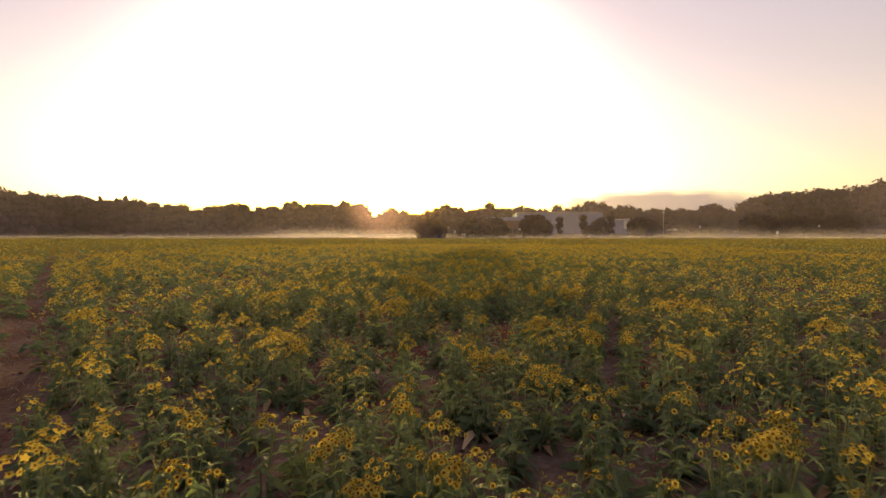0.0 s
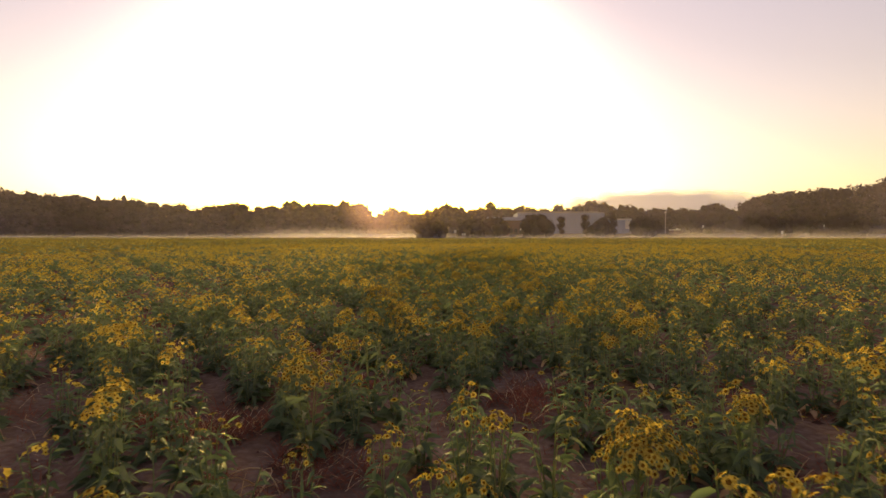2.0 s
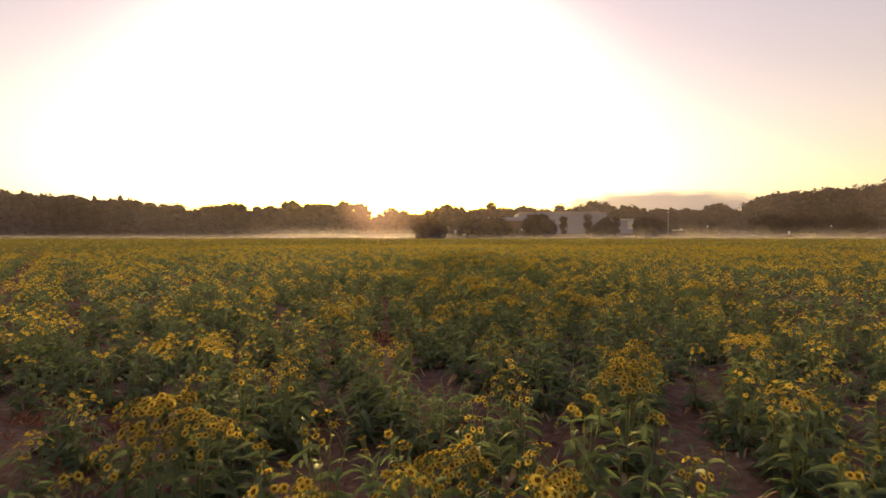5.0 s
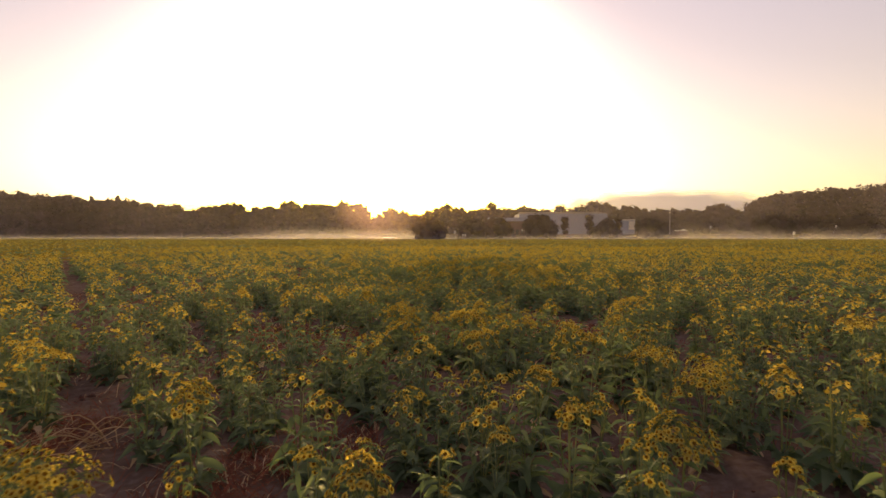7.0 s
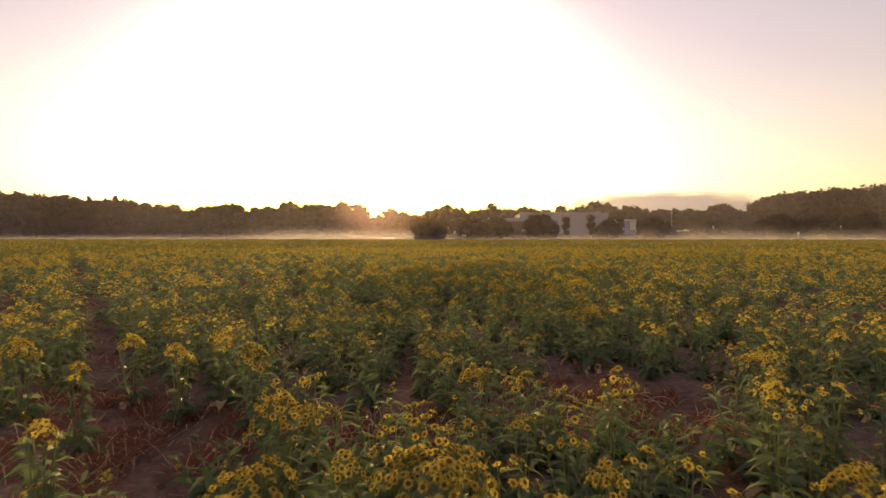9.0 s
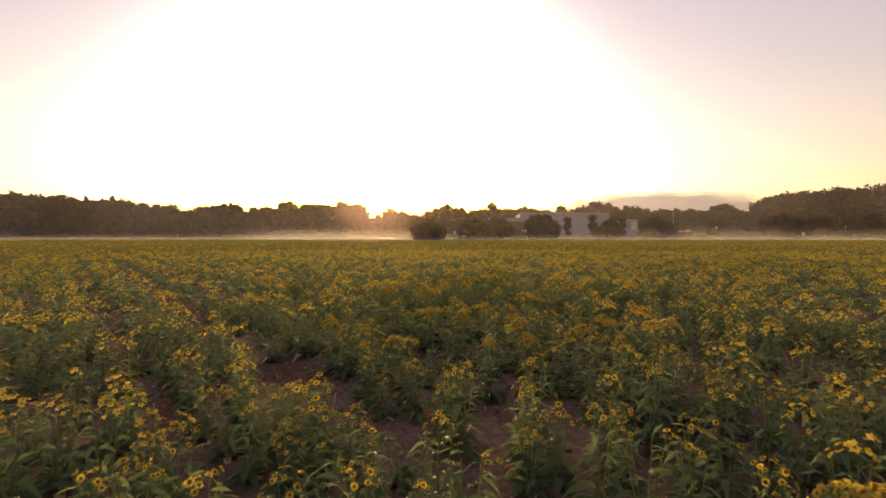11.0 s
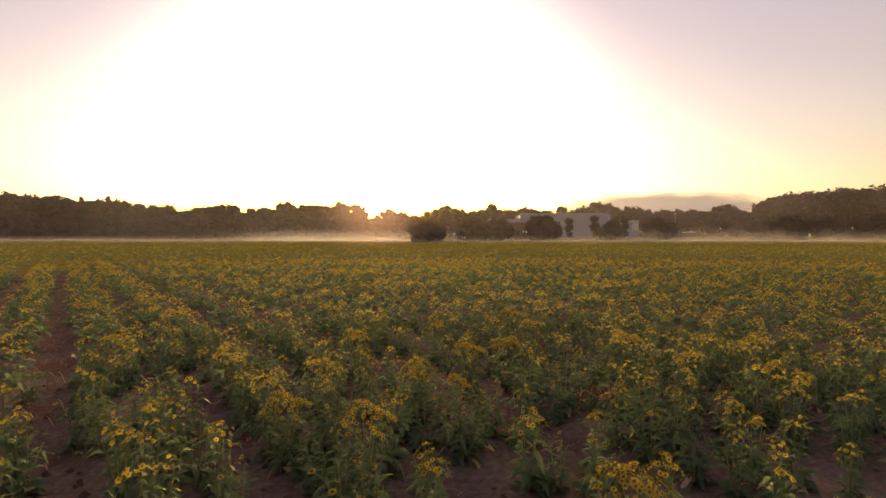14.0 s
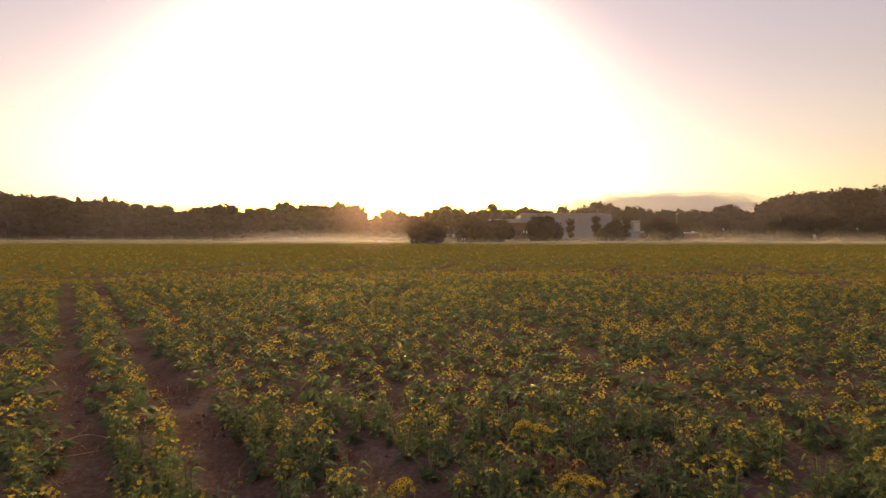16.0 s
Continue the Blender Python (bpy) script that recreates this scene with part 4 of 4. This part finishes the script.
def undergrowth():
    """The closed lower edge of the woods."""
    s = Soup()
    r = np.random.default_rng(91)
    for px, deep in [(q, 0) for q in np.arange(-160, 1640, 7.0)] + [(q, 1) for q in np.arange(-160, 1640, 12.0)]:
        behind = 868 < px < 1150
        dist = 475.0 if behind else np.interp(px, [a[0] for a in ALL], [a[2] for a in ALL]) - r.uniform(10, 18)
        h = r.uniform(5.0, 8.5) if behind else r.uniform(3.0, 6.5)
        if deep:
            dist, h = dist + 30, h * 1.5
        c = (slope(px) * dist, EYE_Y + dist, h * 0.45)
        s.add(*blob(r, c, r.uniform(2.5, 4.0) * (1 + 0.5 * deep), h / 6.0, 2), 0)
        for k in range(30):
            e = r.normal(size=3)
            e /= np.linalg.norm(e)
            p = np.array(c) + e * (3.4, 3.4, h * 0.55)
            d_, a, b_ = basis(e + r.normal(size=3) * 0.6)
            g = r.uniform(0.4, 0.9)
            s.add([p - a * g * 0.5, p + b_ * g * 0.4, p + a * g * 0.5, p - b_ * g * 0.4], [(0, 1, 2), (0, 2, 3)], 0)
    v, f, _ = s.arrays()
    tagged(new("undergrowth", mesh_from("undergrowth", v, f, [BACKLIT_TREE])), "dark leafy undergrowth closing the edge of the wood", "bushes", kind="stuff")


undergrowth()
for px, py, dist in ((139, 347, 300), (187, 346, 300), (295, 363, 325), (718, 379, 390), (1172, 372, 410), (1200, 371, 410), (643, 364, 370)):
    plant_tree(CONIFER, slope(px) * dist, EYE_Y + dist, (EYE_Z + lift(py) * dist) * 1.12, 20.0, 0.8, rt.uniform(0, 6.28))
for px, py, dist, wide in ((752, 394, 135, 1.0), (840, 395, 165, 1.1), (880, 392, 165, 1.0), (962, 387, 187, 0.85), (1082, 397, 200, 0.75), (1170, 391, 200, 0.85),
                           (1265, 398, 220, 1.0), (1400, 387, 200, 0.95), (1460, 392, 210, 1.0), (1330, 395, 220, 1.0), (1545, 390, 200, 1.1)):
    plant_tree(BUSH[int(rt.integers(2))], slope(px) * dist, EYE_Y + dist, EYE_Z + lift(py) * dist, 5.0, wide, rt.uniform(0, 6.28))
plant_tree(COLUMN, slope(-70) * 268, EYE_Y + 268, EYE_Z + lift(318) * 268, 7.5, 0.75, 0.4)
for px, py, dist in ((1009, 388, 187), (1055, 384, 200), (1109, 385, 200)):
    plant_tree(COLUMN, slope(px) * dist, EYE_Y + dist, EYE_Z + lift(py) * dist, 7.5, 1.0, rt.uniform(0, 6.28))


# ---- the hall behind the bushes, and what stands beside it ----
HALL_Y = 400.0


def hx(px, y=HALL_Y):
    return slope(px) * (y - EYE_Y)


def hz(py, y=HALL_Y):
    return EYE_Z + lift(py) * (y - EYE_Y)


def hall():
    root = new("industrial_hall")
    y = HALL_Y
    # main block, its far corner rounded
    x0, x1, r, top = hx(921), hx(1085), 5.0, hz(380)
    ring = [(x0, y), (x1 - r, y)] + [(x1 - r + r * math.sin(a), y + r - r * math.cos(a)) for a in (0.3, 0.6, 0.9, 1.2, 1.5708)] + [(x1, y + 45), (x0, y + 45)]
    bm = bmesh.new()
    face = bm.faces.new([bm.verts.new((a, b, 0)) for a, b in ring])
    up = bmesh.ops.extrude_face_region(bm, geom=[face])
    bmesh.ops.translate(bm, vec=(0, 0, top), verts=[e for e in up["geom"] if isinstance(e, bmesh.types.BMVert)])
    bmesh.ops.recalc_face_normals(bm, faces=bm.faces[:])
    wall = part("wall", bm, METAL, root, "pale grey metal cladding")
    for k in range(1, 18):
        px = 921 + k * 9
        part("cladding_joint", box_bm(hx(px) - 0.06, hx(px) + 0.06, y - 0.05, y + 0.02, 0, top), ROOF, wall)
    part("parapet", box_bm(x0 - 0.3, x1 - r, y - 0.35, y + 0.2, top - 0.1, top + 1.0, 0.05), ROOF, root)
    part("roof", box_bm(x0 + 0.3, x1 - 1.5, y + 1, y + 44.5, top - 0.2, top + 0.35), ROOF, root)
    # low wing with an overhanging pale fascia and a dark glazed front
    part("wing_wall", box_bm(hx(866), hx(943), y - 4, y - 0.05, 0, hz(393)), BRICK, root, "dark brown wing wall")
    part("fascia", box_bm(hx(864), hx(945), y - 6.5, y - 4.2, hz(394), hz(388), 0.1), METAL, root, "pale overhanging fascia")
    part("wing_roof", box_bm(hx(864), hx(921) - 0.05, y + 0.05, y + 38, hz(390), hz(388.6)), ROOF, root)
    part("wing_back", box_bm(hx(866), hx(921) - 0.1, y + 0.05, y + 37, 0, hz(390.2)), BRICK, root)
    for k in range(8):
        a = hx(872 + k * 8.5)
        part("window", box_bm(a, a + 2.2, y - 4.1, y - 3.9, 2.0, 5.2, 0.03), DARK, root, "dark window")
    for px in (926, 931):
        part("wall_lamp", box_bm(hx(px) - 0.35, hx(px) + 0.35, y - 4.35, y - 4.02, 4.0, 5.2, 0.05), WHITE, root, "small pale wall lamp")
    # annex at the other end, its end wall bright
    part("annex", box_bm(hx(1086), hx(1129), y - 4, y + 30, 0, hz(393)), METAL, root)
    part("annex_roof", box_bm(hx(1085.5), hx(1129.5), y - 4.4, y + 30, hz(393), hz(391)), WHITE, root)
    part("annex_end", box_bm(hx(1118), hx(1129), y - 4.3, y - 4.01, 5, hz(394.5)), WHITE, root, "white end wall panel")
    part("canopy_roof", box_bm(hx(1131), hx(1150), y - 3, y + 6, hz(412), hz(409.5)), WHITE, root, "white flat canopy roof")
    for px in (1132, 1140.5, 1149):
        part("canopy_post", box_bm(hx(px) - 0.15, hx(px) + 0.15, y - 2.8, y - 2.5, 0, hz(412)), ROOF, root)
    return tagged(root, "large pale grey metal-clad industrial hall among trees", "building")


hall()


def lamp_mast(px, py, dist):
    root = new("lamp_mast")
    h = EYE_Z + lift(py) * dist
    v, f = rod([(0, 0, 0), (0, 0, h * 0.5), (0, 0, h)], 0.22, 0.14, 8)
    new("pole", mesh_from("pole", v, f, [ROOF], smooth=True)).parent = root
    part("lamp_head", box_bm(-0.7, 0.7, -0.35, 0.35, h - 0.25, h + 0.25, 0.08), WHITE, root)
    root.location = (slope(px) * dist, EYE_Y + dist, 0)
    tagged(root, "tall pale lamp mast beside the wood", "lamp mast")


lamp_mast(1197.5, 379, 330)


def low_shed(px0, px1, py, dist):
    root = new("low_shed")
    x0, x1, h = slope(px0) * dist, slope(px1) * dist, EYE_Z + lift(py) * dist
    y = EYE_Y + dist
    part("wall", box_bm(x0 + 0.3, x1 - 0.3, y, y + 6, 0, h - 0.3), BRICK, root)
    part("roof", box_bm(x0, x1, y - 0.5, y + 6.5, h - 0.3, h + 0.1, 0.05), WHITE, root, "pale flat roof")
    part("roof_vent", box_bm(x0 + 1.6, x0 + 3.0, y + 1, y + 2, h + 0.1, h + 0.6, 0.05), WHITE, root)
    tagged(root, "low shed with a pale flat roof before the wood", "shed")


low_shed(1219, 1252, 411.5, 250)


def sign_post(px, py, dist, w):
    root = new("marker_post")
    h = EYE_Z + lift(py) * dist
    v, f = rod([(0, 0, 0), (0, 0, h * 0.5), (0, 0, h)], 0.05, 0.05, 6)
    new("post", mesh_from("post", v, f, [ROOF])).parent = root
    part("board", box_bm(-w / 2, w / 2, -0.1, -0.04, h - 1.3 * w, h, 0.01), WHITE, root, "white board")
    root.location = (slope(px) * dist, EYE_Y + dist, 0)
    tagged(root, "small white board on a post, put for a pale spot", "sign")


# boards are assumed: the first three stand in for bright spots of light
for px, py, dist, w in ((1279.5, 404, 215, 0.7), (1441, 415, 180, 0.8), (1516.5, 403, 200, 0.55), (818, 421, 130, 0.35), (822.5, 421, 130, 0.35), (803, 414, 130, 0.6)):
    sign_post(px, py, dist, w)


# ---- mist, and tall sheets of added haze ----
def mist_material(name, thick, seed, top, half, tint):
    m = bpy.data.materials.new(name)
    m.use_nodes = True
    nt = m.node_tree
    nt.nodes.clear()
    out = nt.nodes.new("ShaderNodeOutputMaterial")
    clear = nt.nodes.new("ShaderNodeBsdfTransparent")
    white = node(nt, "ShaderNodeBsdfTranslucent", Color=tint)
    face = node(nt, "ShaderNodeBsdfDiffuse", Color=tint)
    both = nt.nodes.new("ShaderNodeMixShader")
    both.inputs[0].default_value = 0.4
    nt.links.new(white.outputs[0], both.inputs[1])
    nt.links.new(face.outputs[0], both.inputs[2])
    tc = nt.nodes.new("ShaderNodeTexCoord")
    mp = nt.nodes.new("ShaderNodeMapping")
    mp.inputs["Scale"].default_value = (0.02, 0.02, 1.1 / max(top, 3))
    mp.inputs["Location"].default_value = (seed * 3.1, 0, seed * 1.7)
    nt.links.new(tc.outputs["Object"], mp.inputs[0])
    nz = node(nt, "ShaderNodeTexNoise", Scale=1.0, Detail=4.0)
    nt.links.new(mp.outputs[0], nz.inputs["Vector"])
    sep = nt.nodes.new("ShaderNodeSeparateXYZ")
    nt.links.new(tc.outputs["Object"], sep.inputs[0])
    fall = nt.nodes.new("ShaderNodeMapRange")
    fall.interpolation_type = "SMOOTHSTEP"
    fall.inputs[1].default_value, fall.inputs[2].default_value = 0.0, top
    fall.inputs[3].default_value, fall.inputs[4].default_value = 1.0, 0.0
    nt.links.new(sep.outputs["Z"], fall.inputs[0])
    nr = nt.nodes.new("ShaderNodeMapRange")
    nr.inputs[1].default_value, nr.inputs[2].default_value = 0.35, 0.65
    nr.inputs[3].default_value, nr.inputs[4].default_value = 0.35, 1.0
    nt.links.new(nz.outputs["Fac"], nr.inputs[0])
    mul = nt.nodes.new("ShaderNodeMath")
    mul.operation = "MULTIPLY"
    nt.links.new(fall.outputs[0], mul.inputs[0])
    nt.links.new(nr.outputs[0], mul.inputs[1])
    amount = nt.nodes.new("ShaderNodeMath")
    amount.operation = "MULTIPLY"
    amount.inputs[1].default_value = thick
    ends = nt.nodes.new("ShaderNodeMath")
    ends.operation = "ABSOLUTE"
    nt.links.new(sep.outputs["X"], ends.inputs[0])
    er = nt.nodes.new("ShaderNodeMapRange")
    er.interpolation_type = "SMOOTHSTEP"
    er.inputs[1].default_value, er.inputs[2].default_value = half * 0.35, half
    er.inputs[3].default_value, er.inputs[4].default_value = 1.0, 0.0
    nt.links.new(ends.outputs[0], er.inputs[0])
    mul2 = nt.nodes.new("ShaderNodeMath")
    mul2.operation = "MULTIPLY"
    nt.links.new(mul.outputs[0], mul2.inputs[0])
    nt.links.new(er.outputs[0], mul2.inputs[1])
    nt.links.new(mul2.outputs[0], amount.inputs[0])
    ms = nt.nodes.new("ShaderNodeMixShader")
    nt.links.new(amount.outputs[0], ms.inputs[0])
    nt.links.new(clear.outputs[0], ms.inputs[1])
    nt.links.new(both.outputs[0], ms.inputs[2])
    nt.links.new(ms.outputs[0], out.inputs[0])
    return m


def mist_bank(x0, x1, y, top, thick, seed, tint=(0.84, 0.76, 0.92, 1)):
    n = 60
    half = (x1 - x0) / 2
    xs = np.linspace(-half, half, n)
    ys = 4 * wave(xs, xs * 0, 60, seed)
    v = np.concatenate([np.stack([xs, ys, np.full(n, -0.2)], 1), np.stack([xs, ys, np.full(n, top)], 1)])
    i = np.arange(n - 1)
    f = np.concatenate([np.stack([i, i + 1, i + n + 1], 1), np.stack([i, i + n + 1, i + n], 1)])
    ob = new("mist", mesh_from("mist", v, f, [mist_material("mist", thick, seed, top, half, tint)], smooth=True))
    ob.location = ((x0 + x1) / 2, y, 0)
    return tagged(ob, "thin pale sheet added for mist and haze over the field's end", "mist", kind="stuff")


for y, top, thick, seed in ((131, 1.2, 0.1, 1), (150, 1.4, 0.1, 2), (178, 1.7, 0.11, 4), (215, 2.1, 0.12, 5)):
    mist_bank(-2.6 * y, 2.6 * y, y, top, thick, seed)
# two tall tinted sheets, added as a haze that lightens the dark woods
mist_bank(-500, 500, 133, 40, 0.055, 8, (0.71, 0.62, 0.94, 1))
mist_bank(-700, 700, 232, 110, 0.055, 7, (0.71, 0.62, 0.94, 1))
mist_bank(10, 330, 165, 3.6, 0.16, 9)
mist_bank(-5, 330, 210, 5.5, 0.18, 10)
mist_bank(-72, -2, 176, 3.6, 0.3, 3)
mist_bank(-88, 0, 200, 4.4, 0.3, 6)


# ---- sheet added over the field to imitate the sun's veiling glare on the trees ----
def glow_sheet():
    m = bpy.data.materials.new("glow_veil")
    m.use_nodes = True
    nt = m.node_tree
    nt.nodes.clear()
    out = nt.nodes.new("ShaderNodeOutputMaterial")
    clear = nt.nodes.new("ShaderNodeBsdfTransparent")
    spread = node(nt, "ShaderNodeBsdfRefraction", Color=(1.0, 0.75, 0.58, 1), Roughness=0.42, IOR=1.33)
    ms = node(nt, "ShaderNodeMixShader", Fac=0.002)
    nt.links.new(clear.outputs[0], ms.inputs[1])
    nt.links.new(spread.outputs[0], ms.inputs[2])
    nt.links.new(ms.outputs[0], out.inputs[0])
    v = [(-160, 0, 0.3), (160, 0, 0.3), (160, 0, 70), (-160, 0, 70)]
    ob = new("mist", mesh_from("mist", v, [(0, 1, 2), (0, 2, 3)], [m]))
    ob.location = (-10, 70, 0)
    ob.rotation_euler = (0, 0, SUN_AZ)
    tagged(ob, "thin clear sheet added over the field to spread the low sun's glow", "mist", kind="stuff")


glow_sheet()


# ---- a bank of cloud low over the horizon ----
def cloud_bank(px, z, wide, high, thick):
    m = bpy.data.materials.new("cloud")
    m.use_nodes = True
    nt = m.node_tree
    nt.nodes.clear()
    out = nt.nodes.new("ShaderNodeOutputMaterial")
    clear = nt.nodes.new("ShaderNodeBsdfTransparent")
    body = node(nt, "ShaderNodeBsdfDiffuse", Color=(0.52, 0.62, 1.0, 1))
    back = node(nt, "ShaderNodeBsdfTranslucent", Color=(0.75, 0.66, 0.68, 1))
    both = nt.nodes.new("ShaderNodeMixShader")
    nt.links.new(body.outputs[0], both.inputs[1])
    both.inputs[0].default_value = 0.02
    nt.links.new(back.outputs[0], both.inputs[2])
    tc = nt.nodes.new("ShaderNodeTexCoord")
    nz = node(nt, "ShaderNodeTexNoise", Scale=2.2, Detail=5.0)
    mp = nt.nodes.new("ShaderNodeMapping")
    mp.inputs["Scale"].default_value = (0.004, 0.004, 0.014)
    nt.links.new(tc.outputs["Object"], mp.inputs[0])
    nt.links.new(mp.outputs[0], nz.inputs["Vector"])
    # thinning towards its rim
    sep = nt.nodes.new("ShaderNodeVectorMath")
    sep.operation = "MULTIPLY"
    sep.inputs[1].default_value = (1 / wide, 0, 1 / high)
    nt.links.new(tc.outputs["Object"], sep.inputs[0])
    ln = nt.nodes.new("ShaderNodeVectorMath")
    ln.operation = "LENGTH"
    nt.links.new(sep.outputs[0], ln.inputs[0])
    add = nt.nodes.new("ShaderNodeMath")
    add.operation = "MULTIPLY_ADD"
    add.inputs[1].default_value = 0.7
    nt.links.new(nz.outputs["Fac"], add.inputs[0])
    nt.links.new(ln.outputs["Value"], add.inputs[2])
    fall = nt.nodes.new("ShaderNodeMapRange")
    fall.interpolation_type = "SMOOTHSTEP"
    fall.inputs[1].default_value, fall.inputs[2].default_value = 0.75, 1.3
    fall.inputs[3].default_value, fall.inputs[4].default_value = thick, 0.0
    nt.links.new(add.outputs[0], fall.inputs[0])
    ms = nt.nodes.new("ShaderNodeMixShader")
    nt.links.new(fall.outputs[0], ms.inputs[0])
    nt.links.new(clear.outputs[0], ms.inputs[1])
    nt.links.new(both.outputs[0], ms.inputs[2])
    nt.links.new(ms.outputs[0], out.inputs[0])
    n = 40
    xs = np.linspace(-1.07 * wide, 1.07 * wide, n)
    ys = 0.0001 * xs * xs
    v = np.concatenate([np.stack([xs, ys, np.full(n, -1.2 * high)], 1), np.stack([xs, ys, np.full(n, 1.2 * high)], 1)])
    i = np.arange(n - 1)
    f = np.concatenate([np.stack([i, i + 1, i + n + 1], 1), np.stack([i, i + n + 1, i + n], 1)])
    ob = new("backdrop_cloud", mesh_from("backdrop_cloud", v, f, [m], smooth=True))
    ob.location = (slope(px) * 2500, 2500, z)
    tagged(ob, "flat bank of lavender-grey cloud low in the sky", "cloud", kind="structure")


cloud_bank(1180, 134, 690.0, 72.0, 0.85)
cloud_bank(330, 112, 700.0, 52.0, 0.55)
cloud_bank(820, 105, 620.0, 42.0, 0.5)
